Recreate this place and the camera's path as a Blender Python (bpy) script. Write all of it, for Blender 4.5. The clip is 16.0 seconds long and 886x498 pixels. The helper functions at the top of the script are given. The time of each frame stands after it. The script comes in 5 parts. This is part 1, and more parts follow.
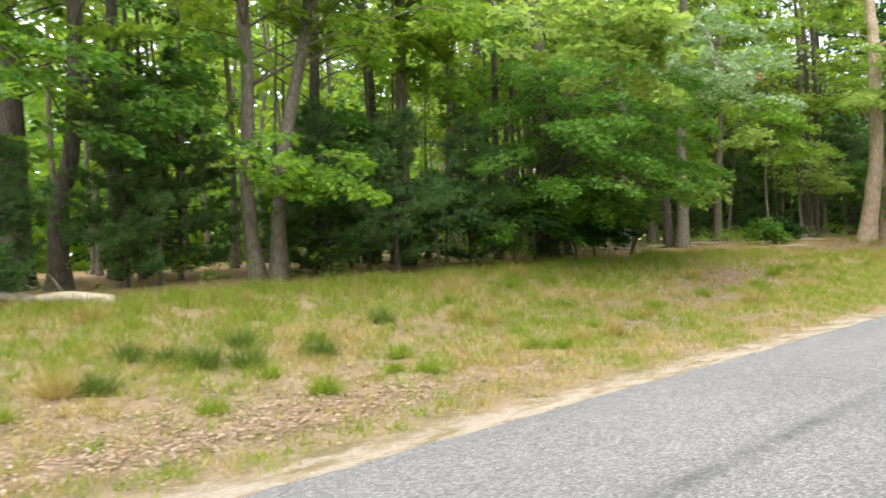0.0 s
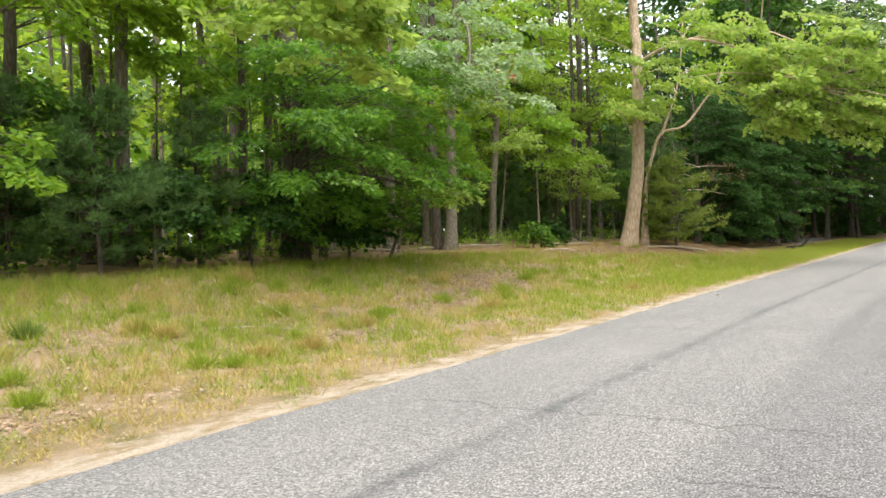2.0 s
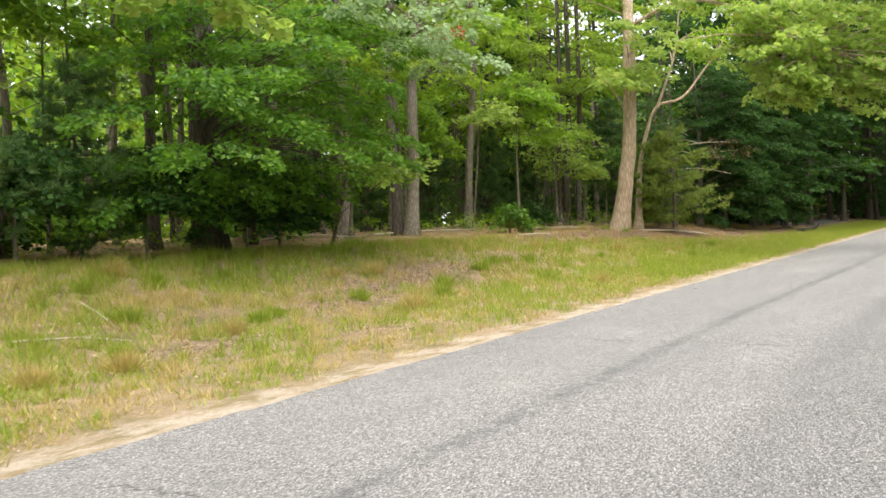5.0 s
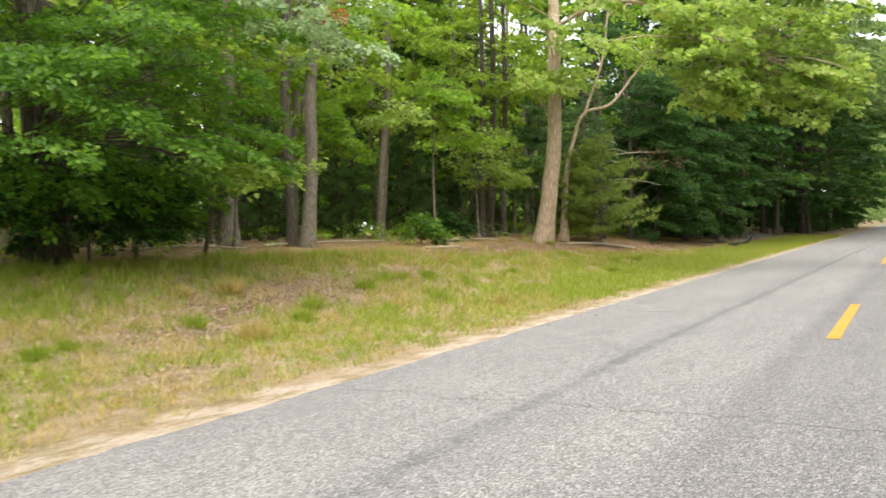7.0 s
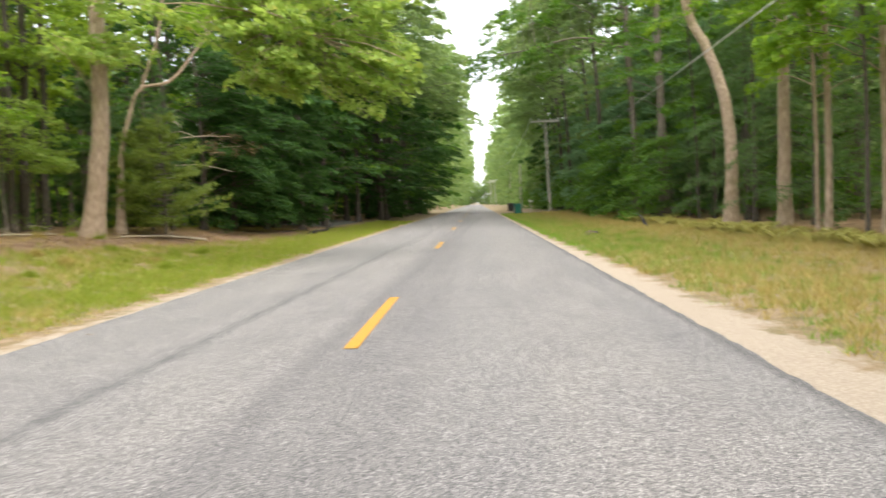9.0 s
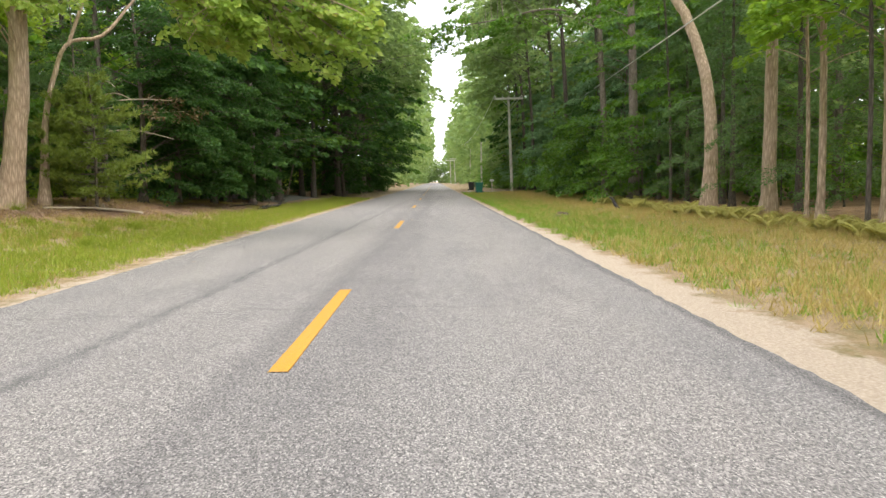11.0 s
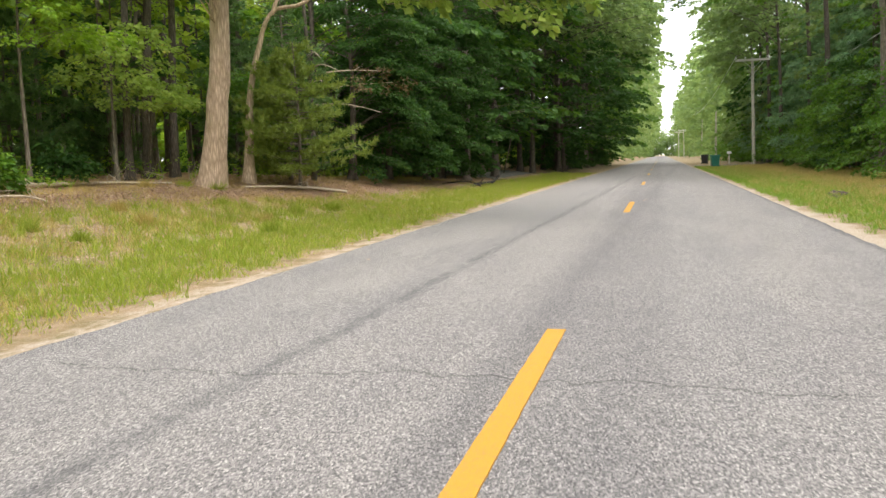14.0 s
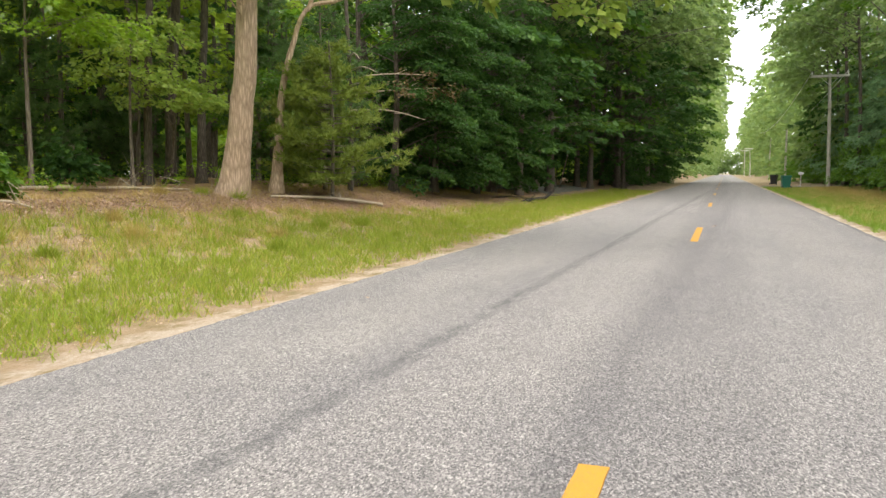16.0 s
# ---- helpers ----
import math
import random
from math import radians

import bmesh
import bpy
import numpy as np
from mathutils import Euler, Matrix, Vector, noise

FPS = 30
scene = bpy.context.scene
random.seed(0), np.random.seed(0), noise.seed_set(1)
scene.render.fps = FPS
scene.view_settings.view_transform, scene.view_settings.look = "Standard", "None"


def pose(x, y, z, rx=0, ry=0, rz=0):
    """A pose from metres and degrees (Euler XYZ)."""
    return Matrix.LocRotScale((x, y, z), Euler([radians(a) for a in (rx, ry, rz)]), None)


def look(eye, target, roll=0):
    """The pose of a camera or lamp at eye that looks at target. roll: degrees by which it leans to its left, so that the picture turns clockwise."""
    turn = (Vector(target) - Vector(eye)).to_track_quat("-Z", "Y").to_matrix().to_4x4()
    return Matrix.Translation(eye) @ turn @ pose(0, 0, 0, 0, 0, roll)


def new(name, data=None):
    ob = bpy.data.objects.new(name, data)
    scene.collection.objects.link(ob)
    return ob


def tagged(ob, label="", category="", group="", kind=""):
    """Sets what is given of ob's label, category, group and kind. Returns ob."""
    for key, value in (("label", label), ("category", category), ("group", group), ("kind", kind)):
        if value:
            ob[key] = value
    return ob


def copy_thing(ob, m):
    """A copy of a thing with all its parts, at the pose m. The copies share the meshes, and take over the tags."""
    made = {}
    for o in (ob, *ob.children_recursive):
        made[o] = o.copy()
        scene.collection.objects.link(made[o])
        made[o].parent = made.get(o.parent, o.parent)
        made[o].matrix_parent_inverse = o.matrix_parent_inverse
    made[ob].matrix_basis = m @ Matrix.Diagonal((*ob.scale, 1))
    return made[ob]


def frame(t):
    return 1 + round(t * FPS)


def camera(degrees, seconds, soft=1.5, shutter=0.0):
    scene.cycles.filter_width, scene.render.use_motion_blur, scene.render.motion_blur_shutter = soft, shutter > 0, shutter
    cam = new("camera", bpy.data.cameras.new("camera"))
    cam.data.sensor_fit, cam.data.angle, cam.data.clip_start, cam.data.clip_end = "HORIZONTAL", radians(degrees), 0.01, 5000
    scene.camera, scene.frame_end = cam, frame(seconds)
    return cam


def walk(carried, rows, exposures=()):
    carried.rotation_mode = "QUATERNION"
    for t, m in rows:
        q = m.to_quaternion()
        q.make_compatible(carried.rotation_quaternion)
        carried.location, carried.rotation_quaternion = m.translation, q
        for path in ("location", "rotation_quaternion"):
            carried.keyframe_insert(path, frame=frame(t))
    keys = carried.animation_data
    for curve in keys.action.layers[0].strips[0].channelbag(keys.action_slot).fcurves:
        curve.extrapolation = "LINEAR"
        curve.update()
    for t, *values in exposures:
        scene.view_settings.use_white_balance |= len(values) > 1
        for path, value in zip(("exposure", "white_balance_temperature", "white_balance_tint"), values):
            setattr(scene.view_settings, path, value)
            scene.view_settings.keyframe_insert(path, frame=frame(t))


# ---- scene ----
cam = camera(59.3, 16.0, soft=1.5, shutter=0.35)
PATH = [
    (0, (-1.341, 0.02, 1.414), (0.016, 1.49, 1.405), -2.9),
    (0.5, (-0.747, -0.053, 1.432), (0.717, 1.31, 1.413), -2.5),
    (1, (-0.241, -0.176, 1.415), (1.311, 1.086, 1.382), -2.5),
    (1.5, (0.322, -0.255, 1.376), (1.953, 0.902, 1.351), -2.4),
    (2, (0.894, -0.3, 1.334), (2.553, 0.816, 1.306), -2.1),
    (2.5, (1.364, -0.356, 1.29), (3.024, 0.76, 1.252), -1.9),
    (3, (1.924, -0.371, 1.321), (3.582, 0.747, 1.277), -1.9),
    (3.5, (2.415, -0.369, 1.268), (4.051, 0.781, 1.208), -2.3),
    (6, (5.18, -0.047, 1.26), (6.816, 1.102, 1.191), -2.5),
    (6.5, (5.772, -0.062, 1.293), (7.428, 1.058, 1.239), -1.9),
    (7, (6.38, -0.052, 1.295), (8.088, 0.986, 1.245), -1.7),
    (7.5, (7.017, -0.042, 1.272), (8.81, 0.843, 1.228), -2.0),
    (8, (7.617, -0.192, 1.244), (9.501, 0.477, 1.192), -2.3),
    (8.5, (8.201, -0.275, 1.235), (10.164, 0.102, 1.159), -2.5),
    (9, (8.682, -0.475, 1.272), (10.676, -0.384, 1.156), -2.5),
    (9.2, (8.894, -0.524, 1.296), (10.889, -0.534, 1.159), -2.9),
    (11.3, (10.994, -0.31, 1.196), (12.986, -0.31, 1.013), -0.7),
    (11.5, (11.225, -0.359, 1.191), (13.215, -0.29, 1.0), -0.7),
    (12, (11.816, -0.292, 1.191), (13.793, -0.084, 0.974), -0.8),
    (12.5, (12.429, -0.237, 1.161), (14.385, 0.107, 0.927), -1.1),
    (13, (12.895, -0.153, 1.183), (14.834, 0.269, 0.937), -1.4),
    (13.5, (13.385, -0.097, 1.196), (15.308, 0.398, 0.954), -1.5),
    (14, (14.033, 0.014, 1.204), (15.945, 0.553, 0.979), -1.8),
    (14.5, (14.528, 0.035, 1.217), (16.43, 0.612, 1.0), -1.5),
    (15, (15.121, 0.113, 1.206), (17.012, 0.73, 0.999), -1.1),
    (15.5, (15.688, 0.167, 1.234), (17.567, 0.823, 1.037), -0.6),
    (16, (16.179, 0.236, 1.245), (18.052, 0.911, 1.05), -0.1),
]
walk(cam, [(t, look(eye, target, roll)) for t, eye, target, roll in PATH],
     exposures=[(0, 1.77, 6150, 9), (1.5, 1.79, 6380, 10), (7.0, 1.85, 6450, 11), (9.0, 1.76, 6450, 12), (12.5, 1.66, 6450, 13), (16, 1.74, 6550, 13)])

# ---- light ----
SUN = Vector((-0.32, -0.22, 1.0)).normalized()
world = bpy.data.worlds.new("world")
scene.world = world
world.use_nodes = True
wn = world.node_tree
sky = wn.nodes.new("ShaderNodeTexSky")
sky.sky_type, sky.sun_disc = "NISHITA", False
sky.sun_elevation, sky.sun_rotation = math.asin(SUN.z), math.atan2(SUN.x, SUN.y) % (2 * math.pi)
sky.air_density, sky.dust_density, sky.ozone_density = 0.9, 2.0, 0.8
cloud = wn.nodes.new("ShaderNodeMix")  # thin even cloud over the whole sky
cloud.data_type = "RGBA"
cloud.inputs[0].default_value = 0.75
cloud.inputs[7].default_value = (4.75, 4.75, 4.55, 1)
wn.links.new(sky.outputs["Color"], cloud.inputs[6])
wn.links.new(cloud.outputs[2], wn.nodes["Background"].inputs["Color"])
wn.nodes["Background"].inputs["Strength"].default_value = 0.165
sun = new("sun", bpy.data.lights.new("sun", "SUN"))
sun.data.energy, sun.data.angle, sun.data.color = 1.45, radians(70), (1.0, 0.94, 0.82)
sun.matrix_world = look((0, 0, 40), Vector((0, 0, 40)) - SUN)


# ---- materials ----
def material(name, rough=0.8):
    m = bpy.data.materials.new(name)
    m.use_nodes = True
    m.node_tree.nodes["Principled BSDF"].inputs["Roughness"].default_value = rough
    return m, m.node_tree, m.node_tree.nodes["Principled BSDF"]


def node(nt, kind, **inputs):
    n = nt.nodes.new(kind)
    for k, v in inputs.items():
        n.inputs[k.replace("_", " ")].default_value = v
    return n


def coords(nt, scale=(1, 1, 1)):
    c = nt.nodes.new("ShaderNodeTexCoord")
    mp = nt.nodes.new("ShaderNodeMapping")
    mp.inputs["Scale"].default_value = scale
    nt.links.new(c.outputs["Object"], mp.inputs["Vector"])
    return mp.outputs["Vector"]


def noise_tex(nt, vec, scale, detail=4.0, rough=0.6):
    n = node(nt, "ShaderNodeTexNoise", Scale=scale, Detail=detail, Roughness=rough)
    nt.links.new(vec, n.inputs["Vector"])
    return n.outputs["Fac"]


def ramp(nt, fac, stops):
    r = nt.nodes.new("ShaderNodeValToRGB")
    r.color_ramp.elements[0].position, r.color_ramp.elements[0].color = stops[0][0], (*stops[0][1], 1)
    r.color_ramp.elements[1].position, r.color_ramp.elements[1].color = stops[-1][0], (*stops[-1][1], 1)
    for p, c in stops[1:-1]:
        r.color_ramp.elements.new(p).color = (*c, 1)
    nt.links.new(fac, r.inputs["Fac"])
    return r.outputs["Color"]


def mix(nt, fac, a, b, blend="MIX"):
    m = nt.nodes.new("ShaderNodeMix")
    m.data_type, m.blend_type = "RGBA", blend
    for sock, v in ((m.inputs[0], fac), (m.inputs[6], a), (m.inputs[7], b)):
        if isinstance(v, (int, float)):
            sock.default_value = v
        elif isinstance(v, tuple):
            sock.default_value = (*v, 1)
        else:
            nt.links.new(v, sock)
    return m.outputs[2]


def calc(nt, op, a, b=0.0, clamp=False):
    m = nt.nodes.new("ShaderNodeMath")
    m.operation, m.use_clamp = op, clamp
    for i, v in enumerate((a, b)):
        if isinstance(v, (int, float)):
            m.inputs[i].default_value = v
        else:
            nt.links.new(v, m.inputs[i])
    return m.outputs[0]


def bump(nt, bsdf, height, strength=0.5, distance=0.02):
    b = node(nt, "ShaderNodeBump", Strength=strength, Distance=distance)
    nt.links.new(height, b.inputs["Height"])
    nt.links.new(b.outputs["Normal"], bsdf.inputs["Normal"])


def leaf_material(name, stops, glow, translucent=0.4, rough=0.5, gloss=0.35):
    """Leaves: their colour varies from leaf to leaf, and light passes through them."""
    m, nt, b = material(name, rough)
    g = nt.nodes.new("ShaderNodeNewGeometry")
    col = ramp(nt, g.outputs["Random Per Island"], stops)
    patch = noise_tex(nt, coords(nt), 0.7, 2.0)
    col = mix(nt, calc(nt, "MULTIPLY", patch, 0.35), col, stops[0][1], "MIX")
    nt.links.new(col, b.inputs["Base Color"])
    b.inputs["Specular IOR Level"].default_value = gloss
    t = nt.nodes.new("ShaderNodeBsdfTranslucent")
    nt.links.new(mix(nt, 0.75, col, glow), t.inputs["Color"])
    s = nt.nodes.new("ShaderNodeMixShader")
    s.inputs[0].default_value = translucent
    nt.links.new(b.outputs[0], s.inputs[1])
    nt.links.new(t.outputs[0], s.inputs[2])
    nt.links.new(s.outputs[0], nt.nodes["Material Output"].inputs["Surface"])
    return m


def bark_material(name, dark, light, ridge=9.0, strength=0.9):
    m, nt, b = material(name, 0.92)
    v = coords(nt, (1, 1, 0.16))
    fine = noise_tex(nt, v, ridge * 4, 6.0, 0.65)
    broad = noise_tex(nt, coords(nt), 1.3, 3.0)
    vor = node(nt, "ShaderNodeTexVoronoi", Scale=ridge * 2.2)
    vor.feature = "DISTANCE_TO_EDGE"
    nt.links.new(v, vor.inputs["Vector"])
    h = calc(nt, "ADD", calc(nt, "MULTIPLY", vor.outputs["Distance"], 0.9), calc(nt, "MULTIPLY", fine, 0.6))
    col = ramp(nt, h, [(0.2, dark), (0.75, light)])
    moss = ramp(nt, broad, [(0.52, (1, 1, 1)), (0.72, (0.62, 0.68, 0.5))])
    nt.links.new(mix(nt, 0.8, col, moss, "MULTIPLY"), b.inputs["Base Color"])
    bump(nt, b, h, strength, 0.03)
    return m


M = {}
M["bark"] = bark_material("grey_bark", (0.10, 0.082, 0.064), (0.31, 0.26, 0.205))
M["oak_bark"] = bark_material("pale_oak_bark", (0.27, 0.19, 0.13), (0.68, 0.52, 0.38), 7.0)
M["dark_bark"] = bark_material("dark_bark", (0.055, 0.045, 0.036), (0.19, 0.155, 0.125))
M["dead_wood"] = bark_material("dead_wood", (0.27, 0.22, 0.16), (0.66, 0.56, 0.43), 14.0, 0.5)
M["char"] = bark_material("charred_wood", (0.012, 0.011, 0.01), (0.06, 0.052, 0.045), 12.0, 0.6)
M["bright"] = leaf_material("oak_leaf_bright", [(0, (0.14, 0.23, 0.04)), (0.5, (0.24, 0.35, 0.065)), (0.95, (0.37, 0.45, 0.11)), (1, (0.44, 0.37, 0.07))], (0.5, 0.66, 0.11), 0.5)
M["maple"] = leaf_material("maple_leaf", [(0, (0.08, 0.18, 0.018)), (0.6, (0.155, 0.285, 0.026)), (1, (0.28, 0.40, 0.042))], (0.42, 0.63, 0.048), 0.5)
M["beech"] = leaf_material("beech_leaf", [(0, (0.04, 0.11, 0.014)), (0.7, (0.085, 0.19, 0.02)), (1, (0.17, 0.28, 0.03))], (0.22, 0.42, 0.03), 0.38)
# lighter copy of the beech leaf, daylight put into its colour
M["beech_sun"] = leaf_material("sun_tinted_beech_leaf", [(0, (0.045, 0.12, 0.014)), (0.7, (0.095, 0.215, 0.022)), (1, (0.23, 0.36, 0.04))], (0.27, 0.5, 0.04), 0.44)
M["silver"] = leaf_material("white_oak_leaf", [(0, (0.15, 0.24, 0.1)), (0.6, (0.26, 0.36, 0.18)), (1, (0.38, 0.47, 0.27))], (0.38, 0.54, 0.17), 0.36)
# green darkened so that the shade under the canopy is in the colour
M["deep"] = leaf_material("shade_tinted_leaf", [(0, (0.017, 0.05, 0.011)), (0.7, (0.036, 0.088, 0.018)), (1, (0.085, 0.16, 0.03))], (0.11, 0.25, 0.04), 0.32, 0.62, 0.18)
# raised in brightness, so the light inside the wood sits in the leaf colour
M["wood_leaf"] = leaf_material("sun_tinted_woodland_leaf", [(0, (0.1, 0.19, 0.018)), (0.6, (0.19, 0.31, 0.03)), (1, (0.34, 0.45, 0.05))], (0.54, 0.7, 0.07), 0.5)
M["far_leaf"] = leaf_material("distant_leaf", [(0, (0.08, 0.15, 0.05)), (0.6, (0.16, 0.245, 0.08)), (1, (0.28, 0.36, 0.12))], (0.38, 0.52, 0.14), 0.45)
M["cool"] = leaf_material("cool_green_leaf", [(0, (0.07, 0.16, 0.075)), (0.6, (0.145, 0.26, 0.12)), (1, (0.25, 0.37, 0.17))], (0.3, 0.5, 0.2), 0.44)
M["red"] = leaf_material("russet_leaf", [(0, (0.22, 0.06, 0.02)), (1, (0.42, 0.14, 0.05))], (0.5, 0.15, 0.05), 0.3)
M["brown"] = leaf_material("withered_leaf", [(0, (0.07, 0.06, 0.02)), (1, (0.2, 0.13, 0.05))], (0.2, 0.14, 0.05), 0.25)
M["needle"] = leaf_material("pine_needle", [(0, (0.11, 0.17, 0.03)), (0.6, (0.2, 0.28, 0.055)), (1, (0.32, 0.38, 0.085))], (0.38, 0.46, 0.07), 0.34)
# darker needle copy with the shade of the wood in its colour
M["dark_needle"] = leaf_material("shade_tinted_pine_needle", [(0, (0.06, 0.125, 0.042)), (0.6, (0.105, 0.185, 0.06)), (1, (0.18, 0.27, 0.09))], (0.22, 0.38, 0.09), 0.38)
M["fern"] = leaf_material("fern_frond", [(0, (0.3, 0.29, 0.07)), (1, (0.6, 0.55, 0.19))], (0.62, 0.58, 0.18), 0.42)
M["grass"] = leaf_material("green_grass", [(0, (0.13, 0.21, 0.018)), (0.6, (0.25, 0.32, 0.03)), (1, (0.42, 0.43, 0.06))], (0.42, 0.52, 0.05), 0.38)
M["lush"] = leaf_material("lush_grass", [(0, (0.09, 0.2, 0.02)), (0.6, (0.17, 0.3, 0.032)), (1, (0.3, 0.4, 0.055))], (0.34, 0.52, 0.05), 0.38)
M["tuft"] = leaf_material("dark_tussock_grass", [(0, (0.07, 0.12, 0.018)), (0.6, (0.135, 0.20, 0.03)), (1, (0.24, 0.28, 0.05))], (0.2, 0.3, 0.04), 0.3)
M["straw"] = leaf_material("dry_grass", [(0, (0.31, 0.23, 0.065)), (0.6, (0.48, 0.375, 0.12)), (1, (0.62, 0.51, 0.21))], (0.56, 0.45, 0.14), 0.32)
M["litter"] = leaf_material("fallen_leaf", [(0, (0.22, 0.15, 0.11)), (0.6, (0.41, 0.29, 0.205)), (0.9, (0.57, 0.45, 0.35)), (1, (0.46, 0.2, 0.07))], (0.3, 0.2, 0.1), 0.1, 0.8)

# Ground: sand beside the road, tan turf on the verge, brown litter under the trees.
m, nt, b = material("ground_soil", 0.95)
v = coords(nt)
sep = nt.nodes.new("ShaderNodeSeparateXYZ")
nt.links.new(v, sep.inputs[0])
wob = calc(nt, "MULTIPLY", calc(nt, "SUBTRACT", noise_tex(nt, v, 1.6, 7.0, 0.78), 0.5), 1.7)
Yg = sep.outputs[1]
yl = calc(nt, "ADD", Yg, wob)
fine, mid = noise_tex(nt, v, 38.0, 6.0, 0.75), noise_tex(nt, v, 2.3, 6.0, 0.7)
turf = ramp(nt, mid, [(0.32, (0.17, 0.15, 0.05)), (0.5, (0.30, 0.22, 0.12)), (0.7, (0.42, 0.31, 0.215))])
sand = ramp(nt, fine, [(0.3, (0.38, 0.305, 0.225)), (0.65, (0.54, 0.455, 0.37))])
floor_c = ramp(nt, mid, [(0.3, (0.19, 0.115, 0.06)), (0.7, (0.52, 0.33, 0.18))])
m_left = calc(nt, "MULTIPLY", calc(nt, "SUBTRACT", calc(nt, "SUBTRACT", 5.03, calc(nt, "MULTIPLY", calc(nt, "MULTIPLY", calc(nt, "SUBTRACT", sep.outputs[0], 11.0), 0.12, True), 0.16)), yl), 4.0, True)
m_right = calc(nt, "MULTIPLY", calc(nt, "ADD", yl, calc(nt, "SUBTRACT", 3.5, calc(nt, "MULTIPLY", calc(nt, "MULTIPLY", calc(nt, "SUBTRACT", sep.outputs[0], 17.0), 0.05, True), 0.5))), 4.0, True)
brim = calc(nt, "SUBTRACT", calc(nt, "SUBTRACT", 12.4, calc(nt, "MULTIPLY", calc(nt, "MULTIPLY", calc(nt, "SUBTRACT", sep.outputs[0], 20.0), 0.14, True), 2.1)), calc(nt, "MULTIPLY", calc(nt, "MULTIPLY", calc(nt, "SUBTRACT", sep.outputs[0], 27.0), 0.15, True), 1.7))
m_wood = calc(nt, "MAXIMUM", calc(nt, "MULTIPLY", calc(nt, "SUBTRACT", yl, brim), 1.2, True), calc(nt, "MULTIPLY", calc(nt, "SUBTRACT", -9.4, yl), 1.2, True))
gaps = calc(nt, "MULTIPLY", calc(nt, "SUBTRACT", noise_tex(nt, coords(nt, (0.8, 2.2, 1)), 2.6, 6.0, 0.75), 0.40), 7.0, True)
m_sand = calc(nt, "MULTIPLY", calc(nt, "MULTIPLY", m_left, m_right), calc(nt, "MAXIMUM", gaps, calc(nt, "MULTIPLY", calc(nt, "SUBTRACT", -2.2, Yg), 5.0, True)))
col = mix(nt, m_wood, turf, floor_c)
col = mix(nt, m_sand, col, sand)
col = mix(nt, 0.55, col, ramp(nt, fine, [(0.3, (0.55, 0.52, 0.48)), (0.7, (1.0, 1.0, 1.0))]), "MULTIPLY")
nt.links.new(col, b.inputs["Base Color"])
bump(nt, b, calc(nt, "ADD", fine, calc(nt, "MULTIPLY", mid, 1.5)), 0.8, 0.04)
M["ground"] = m

# Asphalt: pale worn chippings, a wandering tarred seam, cross cracks, faint wheel tracks.
m, nt, b = material("worn_asphalt", 0.85)
v = coords(nt)
sep = nt.nodes.new("ShaderNodeSeparateXYZ")
nt.links.new(v, sep.inputs[0])
X, Y = sep.outputs[0], sep.outputs[1]
chip = node(nt, "ShaderNodeTexVoronoi", Scale=125.0)
nt.links.new(v, chip.inputs["Vector"])
grain = noise_tex(nt, v, 75.0, 4.0, 0.7)
blot = noise_tex(nt, coords(nt, (0.35, 1.0, 1.0)), 1.1, 6.0, 0.65)
chipc = nt.nodes.new("ShaderNodeSeparateColor")
nt.links.new(chip.outputs["Color"], chipc.inputs[0])
stone = ramp(nt, chipc.outputs[0], [(0.0, (0.063, 0.061, 0.064)), (0.5, (0.186, 0.179, 0.18)), (0.85, (0.318, 0.304, 0.295)), (1.0, (0.52, 0.495, 0.475))])
stone = mix(nt, 0.6, stone, ramp(nt, grain, [(0.35, (0.6, 0.6, 0.61)), (0.62, (1.16, 1.15, 1.13))]), "MULTIPLY")
stone = mix(nt, 0.7, stone, ramp(nt, blot, [(0.3, (0.84, 0.84, 0.86)), (0.7, (1.14, 1.13, 1.11))]), "MULTIPLY")


def band(centre, half, soft, wander, freq, Y=Y):
    """1 along a line of constant y that wanders a little, 0 away from it."""
    w = calc(nt, "MULTIPLY", calc(nt, "SUBTRACT", noise_tex(nt, coords(nt, (freq, 0.02, 1)), 1.0, 5.0, 0.7), 0.5), wander)
    d = calc(nt, "ABSOLUTE", calc(nt, "SUBTRACT", calc(nt, "ADD", Y, w), centre))
    return calc(nt, "SUBTRACT", 1.0, calc(nt, "DIVIDE", calc(nt, "SUBTRACT", d, half), soft), True)


broken = calc(nt, "MULTIPLY", calc(nt, "SUBTRACT", noise_tex(nt, v, 2.6, 6.0, 0.85), 0.36), 4.0, True)
drift = calc(nt, "ADD", Y, calc(nt, "MULTIPLY", calc(nt, "MAXIMUM", calc(nt, "SUBTRACT", X, 14.0), 0.0), 0.022))
seam = calc(nt, "MULTIPLY", calc(nt, "MAXIMUM", band(2.42, 0.02, 0.1, 0.2, 0.9, drift), band(2.36, 0.003, 0.022, 0.55, 1.7, drift)), broken)
stone = mix(nt, calc(nt, "MULTIPLY", seam, 0.62), stone, (0.055, 0.055, 0.06))
joint = calc(nt, "ADD", Y, calc(nt, "MULTIPLY", calc(nt, "MAXIMUM", calc(nt, "SUBTRACT", X, 15.0), 0.0), 0.03))
stone = mix(nt, calc(nt, "MULTIPLY", calc(nt, "MULTIPLY", band(1.0, 0.03, 0.16, 0.18, 0.5, joint), calc(nt, "MULTIPLY", calc(nt, "SUBTRACT", X, 7.0), 0.15, True)), 0.42), stone, (0.72, 0.72, 0.74), "MULTIPLY")
